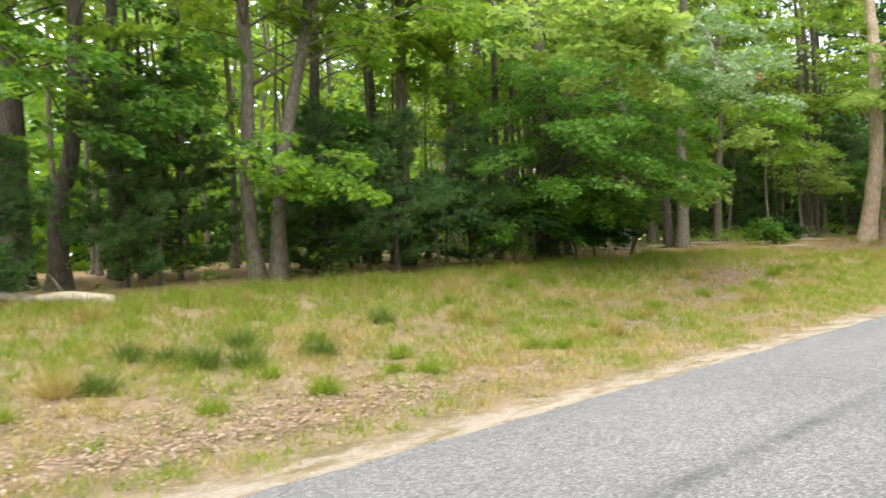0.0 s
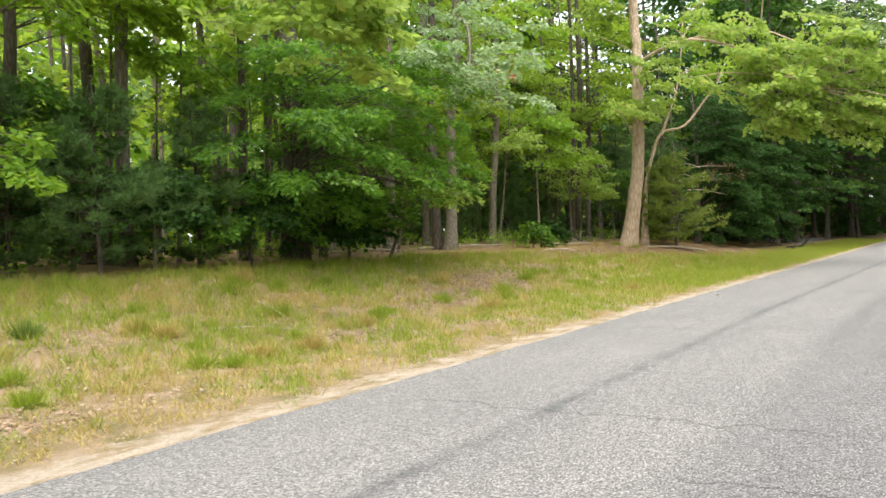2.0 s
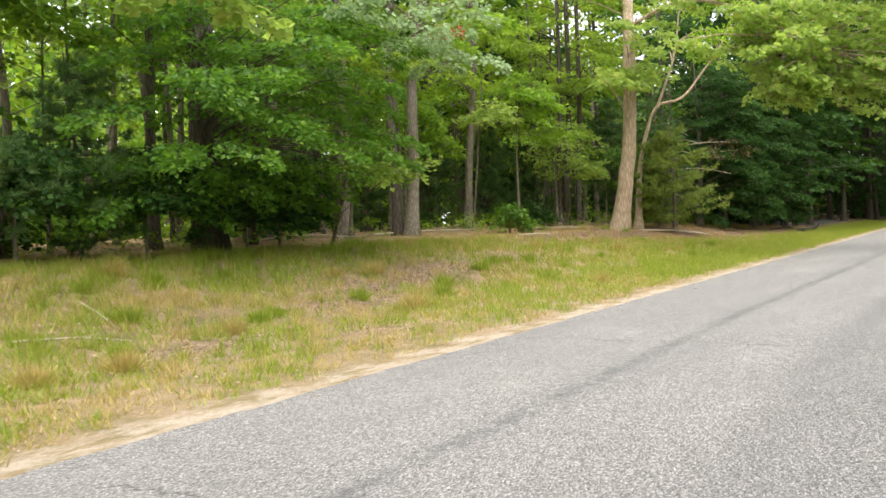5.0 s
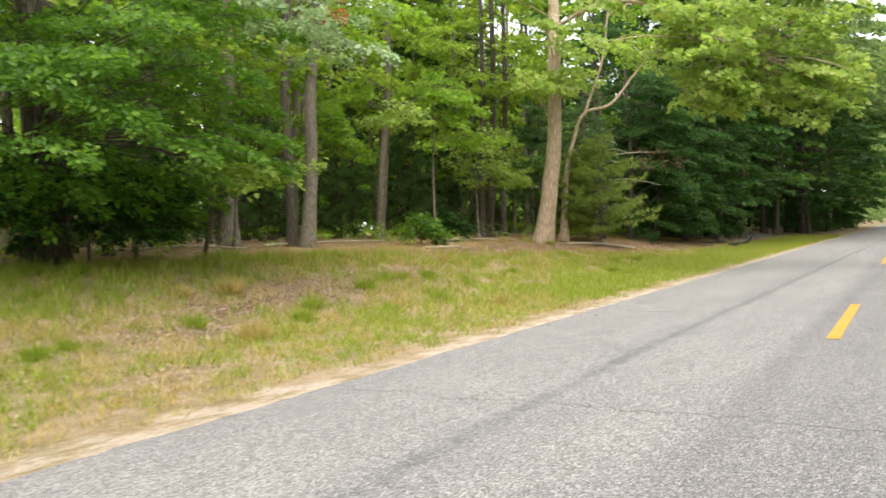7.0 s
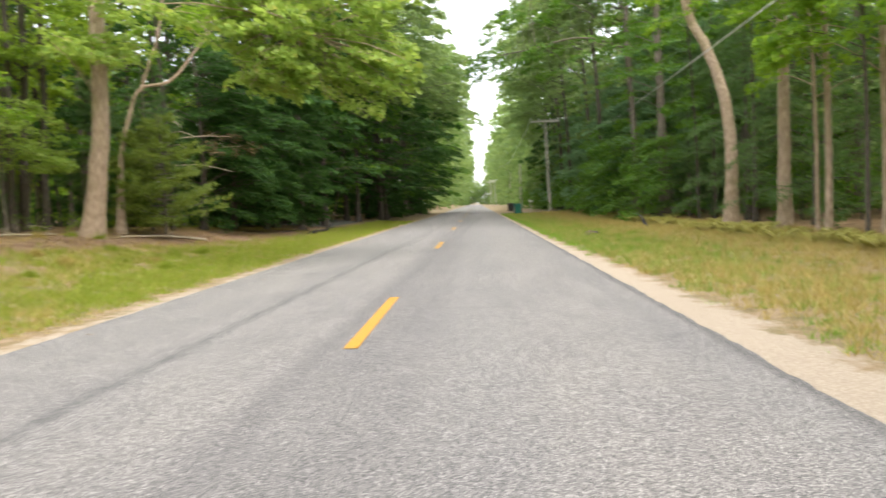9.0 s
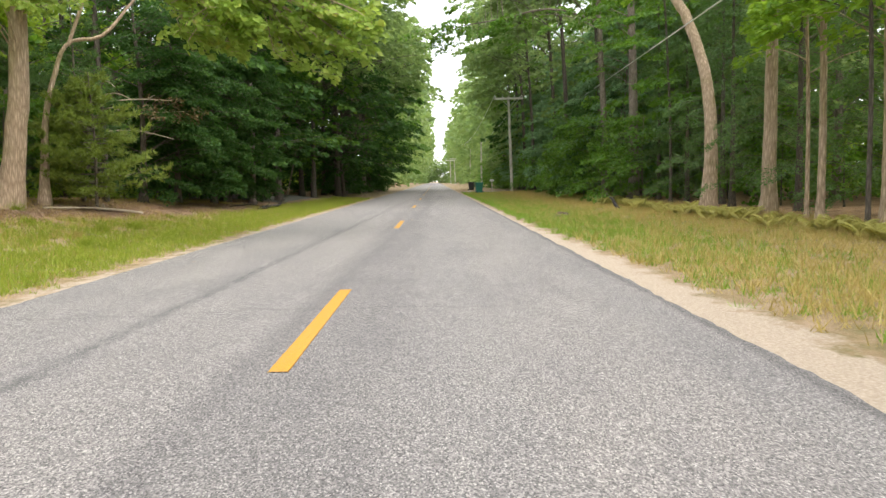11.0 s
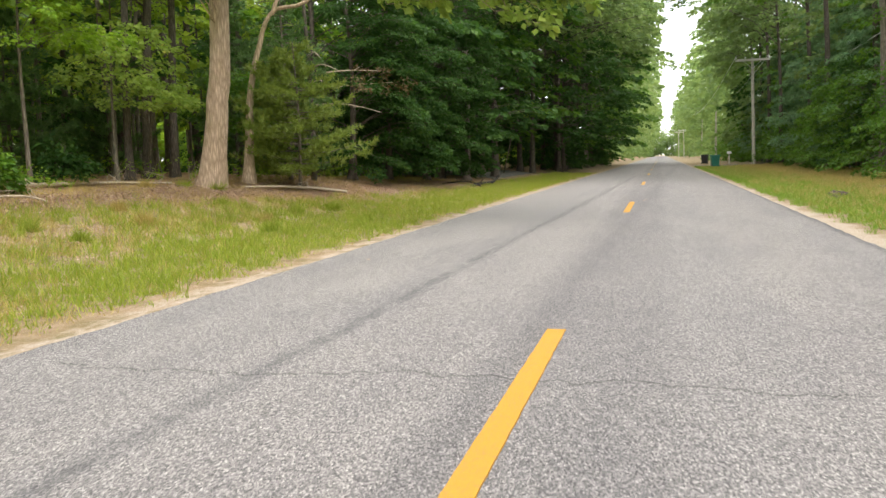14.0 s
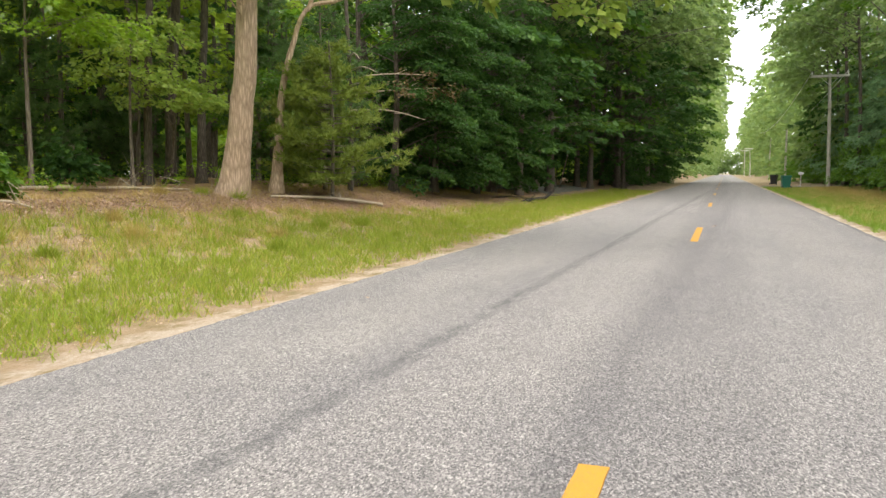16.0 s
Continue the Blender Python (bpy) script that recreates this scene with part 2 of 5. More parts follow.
for yc, hw, tone, amt in ((0.5, 0.4, (0.78, 0.78, 0.79), 0.6), (-1.45, 0.45, (1.12, 1.1, 1.08), 0.5), (3.2, 0.45, (1.1, 1.09, 1.07), 0.5), (1.55, 0.4, (1.12, 1.1, 1.08), 0.4), (-2.66, 0.02, (0.5, 0.5, 0.52), 0.7)):
    stone = mix(nt, calc(nt, "MULTIPLY", band(yc, hw, 0.3 if hw > 0.1 else 0.08, 0.35 if hw > 0.1 else 0.1, 0.3), amt), stone, tone, "MULTIPLY")
for off, y_from, y_to, seed in ((11.7, -2.7, 4.4, 0.0), (18.15, -1.2, 4.2, 3.0), (24.55, -2.7, -0.9, 7.0), (6.3, 0.2, 4.0, 11.0), (5.1, -1.5, 1.2, 15.0)):
    mp = coords(nt, (0.25, 1.5, 1))
    sh = nt.nodes.new("ShaderNodeVectorMath")
    sh.inputs[1].default_value = (seed, seed, 0)
    nt.links.new(mp, sh.inputs[0])
    w = calc(nt, "MULTIPLY", calc(nt, "SUBTRACT", noise_tex(nt, sh.outputs[0], 1.0, 5.0, 0.65), 0.5), 0.8)
    ck = calc(nt, "SUBTRACT", 1.0, calc(nt, "DIVIDE", calc(nt, "ABSOLUTE", calc(nt, "SUBTRACT", calc(nt, "ADD", X, w), off)), 0.018), True)
    ends = calc(nt, "MULTIPLY", calc(nt, "MULTIPLY", calc(nt, "SUBTRACT", Y, y_from), 3.0, True), calc(nt, "MULTIPLY", calc(nt, "SUBTRACT", y_to, Y), 3.0, True))
    stone = mix(nt, calc(nt, "MULTIPLY", calc(nt, "MULTIPLY", ck, ends), 0.75), stone, (0.02, 0.02, 0.02))
nt.links.new(stone, b.inputs["Base Color"])
bump(nt, b, calc(nt, "ADD", chip.outputs["Distance"], grain), 0.7, 0.012)
M["asphalt"] = m

m, nt, b = material("yellow_road_paint", 0.7)
v = coords(nt)
wear = noise_tex(nt, v, 65.0, 8.0, 0.95)
nt.links.new(ramp(nt, wear, [(0.39, (0.2, 0.16, 0.1)), (0.46, (0.42, 0.205, 0.012)), (0.6, (0.48, 0.245, 0.01)), (0.8, (0.54, 0.285, 0.012))]), b.inputs["Base Color"])
bump(nt, b, wear, 0.5, 0.008)
M["paint"] = m


def plain(name, col, rough=0.6, metal=0.0, vary=0.25, scale=12.0):
    m, nt, b = material(name, rough)
    n = noise_tex(nt, coords(nt), scale, 5.0, 0.7)
    nt.links.new(ramp(nt, n, [(0.3, tuple(c * (1 - vary) for c in col)), (0.7, tuple(min(1, c * (1 + vary)) for c in col))]), b.inputs["Base Color"])
    b.inputs["Metallic"].default_value = metal
    bump(nt, b, n, 0.15, 0.01)
    return m


M["pole"] = bark_material("weathered_pole_wood", (0.34, 0.31, 0.27), (0.66, 0.61, 0.53), 16.0, 0.3)
M["arm"] = bark_material("bleached_crossarm_wood", (0.5, 0.48, 0.44), (0.82, 0.79, 0.73), 16.0, 0.3)
M["porcelain"] = plain("insulator_porcelain", (0.7, 0.7, 0.68), 0.3)
M["wire"] = plain("aluminium_wire", (0.7, 0.7, 0.67), 0.5, 0.2)
M["bin_green"] = plain("green_bin_plastic", (0.02, 0.16, 0.12), 0.45)
M["bin_black"] = plain("black_bin_plastic", (0.02, 0.02, 0.024), 0.5)
M["white"] = plain("white_paint", (0.75, 0.74, 0.7), 0.5)
M["gravel"] = plain("drive_gravel", (0.14, 0.135, 0.115), 0.95, 0.0, 0.6, 30.0)
M["dirt"] = plain("clod_earth", (0.07, 0.052, 0.036), 0.95, 0.0, 0.6, 18.0)


# ---- shapes ----
rng = np.random.default_rng(7)


def wave(x, y, s=1.0, k=0.0):
    """A smooth wavy field between about -1 and 1."""
    x, y = np.asarray(x) * s + k, np.asarray(y) * s - k
    return (np.sin(x * 1.3 + 1.7 * np.sin(y * 0.9 + k)) + np.sin(y * 1.7 + 1.3 * np.sin(x * 0.7)) + np.sin(x * 2.9 - y * 2.3 + k)) / 3


def ground_height(x, y):
    """The lie of the land: flat road, shallow verge, a bank up to the woods along the +y side."""
    x, y = np.asarray(x, float), np.asarray(y, float)
    left = np.interp(y - 4.5, [0, 0.6, 2, 3.6, 5, 7, 9.3, 12, 30], [-0.10, -0.10, -0.08, 0.03, 0.30, 0.72, 0.93, 1.08, 1.15])
    left = np.where(left > 0, left * np.interp(x, [38, 52], [1.0, 0.45]), left)
    right = np.interp(-2.75 - y, [0, 1.2, 3, 6, 8, 15], [-0.10, -0.09, -0.12, -0.05, 0.05, 0.2])
    z = np.where(y > 0.9, left, right)
    lumps = 0.035 * wave(x, y, 1.4) + 0.02 * wave(x, y, 3.7, 2.0)
    far = np.clip(np.minimum(np.abs(y - 4.5), np.abs(y + 2.75)) / 2.0, 0, 1)
    z = z + lumps * far
    return np.where((y < 4.42) & (y > -2.67), -0.22, z)


def to_mesh(name, verts, faces, smooth=False):
    me = bpy.data.meshes.new(name)
    verts, faces = np.asarray(verts, np.float32), np.asarray(faces, np.int32)
    k = faces.shape[1]
    me.vertices.add(len(verts))
    me.vertices.foreach_set("co", verts.ravel())
    me.loops.add(faces.size)
    me.loops.foreach_set("vertex_index", faces.ravel())
    me.polygons.add(len(faces))
    me.polygons.foreach_set("loop_start", np.arange(0, faces.size, k, dtype=np.int32))
    me.polygons.foreach_set("loop_total", np.full(len(faces), k, np.int32))
    me.polygons.foreach_set("use_smooth", np.full(len(faces), smooth))
    me.update(calc_edges=True)
    me.validate()
    return me


def part(name, mesh, mat, parent=None, label=""):
    ob = new(name, mesh)
    if not mesh.materials:
        mesh.materials.append(mat)
    ob.parent = parent
    if label:
        ob["label"] = label
    return ob


def bm_mesh(name, bm):
    me = bpy.data.meshes.new(name)
    bm.to_mesh(me)
    bm.free()
    return me


def box(bm, cx, cy, cz, sx, sy, sz, bevel=0.0, taper=1.0):
    r = bmesh.ops.create_cube(bm, size=1.0)
    for w in r["verts"]:
        k = taper if w.co.z < 0 else 1.0
        w.co = Vector((cx + w.co.x * sx * k, cy + w.co.y * sy * k, cz + w.co.z * sz))
    if bevel:
        edges = list({e for w in r["verts"] for e in w.link_edges})
        bmesh.ops.bevel(bm, geom=edges, offset=bevel, segments=2, affect="EDGES")


class Shape:
    """Gathers tubes and other quad strips into one mesh."""

    def __init__(self):
        self.v, self.f, self.n = [], [], 0

    def tube(self, pts, radii, sides=8, flutes=0.0, seed=0.0):
        pts, radii = np.asarray(pts, float), np.asarray(radii, float)
        tan = np.gradient(pts, axis=0)
        tan /= np.linalg.norm(tan, axis=1)[:, None] + 1e-9
        ref = np.where(np.abs(tan[:, 2:3]) > 0.8, np.array([[1.0, 0, 0]]), np.array([[0, 0, 1.0]]))
        if np.abs(tan[:, 2]).max() > 0.8 and np.abs(tan[:, 2]).min() < 0.8:
            ref = np.repeat(np.array([[0.6, 0.75, 0.28]]), len(pts), 0)
        u = np.cross(tan, ref)
        u /= np.linalg.norm(u, axis=1)[:, None] + 1e-9
        w = np.cross(tan, u)
        a = np.linspace(0, 2 * np.pi, sides, endpoint=False)
        k = 1 + flutes * (np.sin(3 * a + seed)[None] * 0.6 + np.sin(7 * a + 2 * seed)[None] * 0.4 + 0.5 * np.sin(5 * a[None] + pts[:, 2:3] * 1.6 + seed))
        ring = pts[:, None] + (radii[:, None] * k)[:, :, None] * (np.cos(a)[None, :, None] * u[:, None] + np.sin(a)[None, :, None] * w[:, None])
        i = np.arange(len(pts) - 1)[:, None] * sides
        j = np.arange(sides)[None]
        j2 = (j + 1) % sides
        f = np.stack([i + j, i + j2, i + sides + j2, i + sides + j], -1).reshape(-1, 4) + self.n
        self.v.append(ring.reshape(-1, 3))
        self.f.append(f)
        self.n += len(pts) * sides

    def mesh(self, name, smooth=True):
        return to_mesh(name, np.concatenate(self.v), np.concatenate(self.f), smooth)


def bend(points, n):
    """A smooth line of n points through a few given ones."""
    p = np.asarray(points, float)
    s = np.linspace(0, len(p) - 1, n)
    i = np.clip(s.astype(int), 0, len(p) - 2)
    f = (s - i)[:, None]
    a, b2, c, d = p[np.clip(i - 1, 0, None)], p[i], p[i + 1], p[np.clip(i + 2, None, len(p) - 1)]
    return 0.5 * (2 * b2 + (c - a) * f + (2 * a - 5 * b2 + 4 * c - d) * f ** 2 + (3 * b2 - a - 3 * c + d) * f ** 3)


def leaves(pos, way, size, slim=0.36, tilt=0.5, g=rng):
    """Folded four-cornered leaves: where each is held, which way it points, how long it is."""
    n = len(pos)
    up = np.array([0, 0, 1.0]) + g.normal(0, tilt, (n, 3))
    way = way / (np.linalg.norm(way, axis=1)[:, None] + 1e-9)
    side = np.cross(way, up)
    side /= np.linalg.norm(side, axis=1)[:, None] + 1e-9
    nor = np.cross(side, way)
    s = np.asarray(size)[:, None] * np.ones((n, 1))
    mid = pos + way * s * 0.48 - nor * s * 0.04
    v = np.stack([pos, mid + side * s * slim + nor * s * 0.07, pos + way * s - nor * s * 0.12, mid - side * s * slim + nor * s * 0.07], 1)
    return v.reshape(-1, 3), np.arange(4 * n).reshape(n, 4)


def spray_leaves(sprays, per, size, g, slim=0.36, tilt=0.38, droop=0.3, thick=0.06):
    """Leaves on flat, drooping sprays (x, y, z, heading, length, width)."""
    sp = np.asarray(sprays, float)
    count = np.maximum(6, (per * sp[:, 4] * sp[:, 5]).astype(int))
    r = np.repeat(sp, count, 0)
    n = len(r)
    a = np.sqrt(g.random(n)) * 1.0
    a = np.where(g.random(n) < 0.35, g.random(n), a)
    half = r[:, 5] * 0.5 * np.sin(np.pi * np.clip(a * 0.86 + 0.12, 0, 1)) ** 0.7
    twig = np.round(g.random(n) * 7) / 7 * 2 - 1 + g.normal(0, 0.07, n)
    b2 = half * np.clip(twig, -1.15, 1.15)
    c, s = np.cos(r[:, 3]), np.sin(r[:, 3])
    al = (a - 0.5) * r[:, 4]
    p = np.stack([r[:, 0] + c * al - s * b2, r[:, 1] + s * al + c * b2,
                  r[:, 2] - droop * r[:, 4] * (a ** 2 - 0.3) - 0.12 * np.abs(b2) + g.normal(0, thick, n)], 1)
    turn = r[:, 3] + np.sign(b2) * g.uniform(0.1, 1.4, n) + g.normal(0, 0.4, n)
    way = np.stack([np.cos(turn), np.sin(turn), g.normal(-0.35, 0.35, n)], 1)
    return leaves(p, way, size * g.uniform(0.65, 1.25, n), slim, tilt, g)


def crown(g, z0, z1, n, reach, length=(1.2, 2.4), face=None, low=1.0):
    """Sprays all round a trunk; reach(k) is the crown's half width at the share k of its height. face: a heading with more of them."""
    out = []
    for i in range(n):
        k = (i + g.random()) / n
        ang = g.uniform(0, 2 * math.pi) if face is None or g.random() < 0.3 else g.normal(face, 0.8)
        r = reach(k) * math.sqrt(g.uniform(0.12, 1.0))
        ln = g.uniform(*length)
        out.append((math.cos(ang) * r, math.sin(ang) * r, z0 + (z1 - z0) * k ** low + g.normal(0, 0.15), ang + g.normal(0, 0.3), ln, ln * g.uniform(0.55, 0.95)))
    return out


def limbs_to(shape, stem, sprays, g, thick=0.028, more=(), fine=True):
    """A limb out to and through every spray, from the nearest fitting point of the stem or of the great limbs."""
    lines = [bend(stem, 60)] + [bend(q, 30)[4:] for q in more]
    spots_at = np.concatenate(lines)
    for x, y, z, h, ln, w in sprays:
        d = np.array([math.cos(h), math.sin(h), 0])
        c = np.array([x, y, z])
        root = c - d * ln * 0.3
        flat = np.hypot(spots_at[:, 0] - root[0], spots_at[:, 1] - root[1])
        cost = flat + np.abs(spots_at[:, 2] - (root[2] - 0.35 * flat)) + np.where(spots_at[:, 2] < stem[0][2] + max(0.4, 0.13 * (stem[-1][2] - stem[0][2])), 50, 0)
        start = spots_at[int(np.argmin(cost))]
        reach = float(np.linalg.norm(start - root))
        line = bend([start, (start + root) / 2 + [0, 0, 0.08 * reach], root + [0, 0, 0.04 * ln], c + d * ln * 0.4 - [0, 0, 0.1 * ln]], 6 if fine else 4)
        shape.tube(line, np.linspace(thick * (0.45 + 0.18 * reach), 0.004, len(line)), 4 if fine else 3)


def tree(name, at, stem, r0, r1, sprays, leaf, per, size, label, bark="bark", seed=1, slim=0.36, sides=14, flare=0.55, thick=0.028, droop=0.3, tilt=0.55, group="woodland trees", extra=()):
    """A tree as one thing: tapered trunk, limbs, and crown. Stem and sprays are given from the base."""
    g = np.random.default_rng(seed)
    ob = new(name)
    ob.location = at
    tagged(ob, label, "tree", group)
    line = bend(stem, 22)
    line[1:-1, :2] += g.normal(0, 0.25 * r0, (20, 2)) * 0.14
    zz = line[:, 2] - line[0, 2]
    rad = r0 + (r1 - r0) * (zz / zz[-1]) ** 0.8 + r0 * flare * np.exp(-np.maximum(zz, 0) / (2.2 * r0))
    line = np.vstack([line[:1] - [0, 0, 0.35], line])
    rad = np.concatenate([rad[:1] * 1.12, rad])
    t = Shape()
    t.tube(line, rad, sides, 0.06, seed)
    part("trunk", t.mesh("trunk"), M[bark], ob)
    if len(sprays):
        b2 = Shape()
        limbs_to(b2, line[1:], sprays, g, thick, [q for q, _, _ in extra], per > 55)
        for pts, ra, rb in extra:
            b2.tube(bend(pts, 12), np.linspace(ra, rb, 12), 8, 0.05, seed)
        tagged(part("branchwork", b2.mesh("branchwork"), M[bark], ob), kind="stuff")
        v, f = spray_leaves(sprays, per, size, g, slim, tilt, droop)
        part("crown", to_mesh("crown", v, f), M[leaf], ob)
    return ob


def needles(shape_pts, way, length, g, count=8, width=0.02):
    """Tufts of needles: a burst of thin blades round each point."""
    n = len(shape_pts)
    p = np.repeat(shape_pts, count, 0)
    d = np.repeat(way, count, 0) + g.normal(0, 0.62, (n * count, 3))
    d /= np.linalg.norm(d, axis=1)[:, None]
    s = np.cross(d, g.normal(0, 1, (n * count, 3)))
    s *= width / (np.linalg.norm(s, axis=1)[:, None] + 1e-9)
    ln = length * g.uniform(0.6, 1.2, (n * count, 1))
    v = np.stack([p - s * 0.5, p + s * 0.5, p + d * ln], 1).reshape(-1, 3)
    return v, np.arange(3 * n * count).reshape(-1, 3)


def pine(at, height, spread, leaf, label, seed=1, bark="bark", gap=0.36, tufts=11, count=10, length=0.2, low=0.35, width=0.035, name="pine_tree"):
    g = np.random.default_rng(seed)
    ob = new(name)
    ob.location = at
    tagged(ob, label, "tree", "young pines")
    t = Shape()
    stem = np.array([[0, 0, -0.3], [0, 0, 0.1], [g.normal(0, 0.05), g.normal(0, 0.05), height * 0.5], [g.normal(0, 0.08), g.normal(0, 0.08), height]])
    t.tube(bend(stem, 14), np.linspace(0.014 * height + 0.02, 0.012, 14), 9, 0.05)
    part("trunk", t.mesh("trunk"), M[bark], ob)
    b2, P, D = Shape(), [], []
    z = low
    while z < height - 0.1:
        k = (z - low) / (height - low)
        ln0 = spread * (1 - k) ** 0.75 * (0.65 + 0.5 * min(1, k * 4))
        for i in range(6):
            a = g.uniform(0, 2 * math.pi)
            ln = ln0 * g.uniform(0.55, 1.15) + 0.12
            d = np.array([math.cos(a), math.sin(a), 0.0])
            e = np.array([0, 0, z + g.normal(0, 0.08)])
            line = bend([e, e + d * ln * 0.5 + [0, 0, 0.02 * ln], e + d * ln + [0, 0, 0.16 * ln]], 6)
            b2.tube(line[::2], np.linspace(0.008 + 0.006 * ln, 0.003, 3), 3)
            m2 = max(3, int(tufts * ln / spread + 2))
            s = g.uniform(0.25, 1.0, m2)
            q = e + d * ln * s[:, None] + np.stack([-d[1] * g.normal(0, 0.2 * ln, m2) * (1.1 - s), d[0] * g.normal(0, 0.2 * ln, m2) * (1.1 - s), 0.14 * ln * s * s + g.normal(0, 0.05, m2)], 1)
            P.append(q)
            D.append(np.repeat((d * 0.7 + [0, 0, 0.55])[None], m2, 0))
        z += gap * g.uniform(0.75, 1.2)
    tagged(part("branchwork", b2.mesh("branchwork"), M[bark], ob), kind="stuff")
    v, f = needles(np.concatenate(P), np.concatenate(D), length, g, count, width)
    part("crown", to_mesh("crown", v, f), M[leaf], ob)
    return ob


def base(x, y):
    return (x, y, float(ground_height(x, y)))


# ---- ground and road ----
def axis(*spans):
    return np.concatenate([np.arange(a, b2, s) for a, b2, s in spans])


def sheet(xs, ys, height):
    gx, gy = np.meshgrid(xs, ys, indexing="ij")
    v = np.stack([gx, gy, height(gx, gy)], -1).reshape(-1, 3)
    i, j = np.meshgrid(np.arange(len(xs) - 1), np.arange(len(ys) - 1), indexing="ij")
    a = (i * len(ys) + j).ravel()
    return v, np.stack([a, a + len(ys), a + len(ys) + 1, a + 1], 1)


xs = axis((-900, -60, 60), (-60, -8, 2), (-8, 55, 0.36), (55, 130, 1), (130, 420, 6), (420, 1500, 90))
ys = axis((-700, -60, 40), (-60, -14, 2), (-14, -2.8, 0.25), (-2.8, -2.4, 0.1), (-2.4, 4.3, 0.6), (4.3, 4.7, 0.1), (4.7, 17, 0.22), (17, 60, 2), (60, 700, 40))
ground = part("ground", to_mesh("ground", *sheet(xs, ys, ground_height), True), M["ground"])
tagged(ground, "sandy soil with tan turf and brown leaf litter", "ground", kind="structure")


def road_edge(x, k):
    return 0.03 * wave(x, 0 * x, 2.1, k) + 0.02 * wave(x, 0 * x, 7.3, k + 1) + 0.014 * wave(x, 0 * x, 19.0, k + 2)


rx = axis((-60, -6, 1), (-6, 60, 0.15), (60, 150, 1), (150, 460, 5))
share = np.array([0, 0, 0.004, 0.02, 0.15, 0.3, 0.483, 0.65, 0.8, 0.98, 0.996, 1, 1])
y0, y1 = -2.74 + road_edge(rx, 0.0), 4.50 + road_edge(rx, 5.0)
gy = y0[:, None] + (y1 - y0)[:, None] * share[None]
gz = -0.08 * (np.abs(gy - 0.75) / 3.6) ** 1.6
gz[:, [0, -1]] = -0.24
gz[:, [1, -2]] -= 0.022
v = np.stack([np.repeat(rx[:, None], len(share), 1), gy, gz], -1).reshape(-1, 3)
i, j = np.meshgrid(np.arange(len(rx) - 1), np.arange(len(share) - 1), indexing="ij")
a = (i * len(share) + j).ravel()
road = part("road", to_mesh("road", v, np.stack([a, a + len(share), a + len(share) + 1, a + 1], 1), True), M["asphalt"])
tagged(road, "worn pale grey asphalt road with cracks and seams", "road", kind="structure")

# Centre line: dashes of 3.81 m every 15.24 m.
for k in range(-2, 20):
    x0 = 15.6 + 15.24 * k - (0.4 if k < 0 else 0.0)
    n = 60
    lx = np.linspace(x0, x0 + 3.81, n)
    e = 0.002 * wave(lx, lx, 9.0) + 0.003 * wave(lx, lx, 37.0, 2.0)
    v = np.concatenate([np.stack([lx, 0.72 - 0.065 + e, np.full(n, 0.006)], 1), np.stack([lx, 0.72 + 0.065 - e, np.full(n, 0.006)], 1), np.stack([lx, 0.72 - 0.067 + e, np.full(n, -0.004)], 1), np.stack([lx, 0.72 + 0.067 - e, np.full(n, -0.004)], 1)])
    q = np.arange(n - 1)
    f = np.concatenate([np.stack([q, q + 1, q + n + 1, q + n], 1), np.stack([q + 2 * n, q + 2 * n + 1, q + 1, q], 1), np.stack([q + n, q + n + 1, q + 3 * n + 1, q + 3 * n], 1)])
    d = part("road_marking", to_mesh("road_marking", v, f), M["paint"])
    tagged(d, "worn yellow painted centre line dash on the asphalt", "road marking", "centre line dashes")

# ---- trees along the wood's edge, +y side ----
def rel(at, pts):
    """Points given in the world, as seen from a base."""
    return [tuple(np.subtract(p, at)) for p in pts]


def rel_sprays(at, sprays):
    return [(x - at[0], y - at[1], z - at[2], math.radians(h), ln, w) for x, y, z, h, ln, w in sprays]


def scatter(g, n, cx, cy, cz, sx, sy, sz, heading, length=(0.9, 1.7), spread=40):
    """World sprays about a centre, all pointing more or less one way."""
    out = []
    for i in range(n):
        ln = g.uniform(*length)
        out.append((cx + g.normal(0, sx), cy + g.normal(0, sy), cz + g.normal(0, sz), heading + g.normal(0, spread), ln, ln * g.uniform(0.5, 0.85)))
    return out


G = np.random.default_rng(11)

# the big pale oak and its long limb over the verge
at = base(32.2, 11.45)
sp = scatter(G, 18, 29.3, 4.7, 5.7, 0.8, 1.0, 0.45, -100) + scatter(G, 10, 29.9, 3.1, 5.2, 0.6, 0.5, 0.35, -90, (0.8, 1.3)) + scatter(G, 24, 29.6, 5.0, 7.3, 1.1, 1.3, 0.6, -90) + scatter(G, 7, 28.9, 4.3, 4.5, 0.4, 0.5, 0.2, -100, (0.7, 1.1)) + scatter(G, 6, 29.7, 3.1, 4.5, 0.4, 0.4, 0.2, -90, (0.7, 1.1)) + scatter(G, 6, 30.6, 7.8, 8.5, 0.8, 1.0, 0.5, -90)
gl = np.random.default_rng(15)
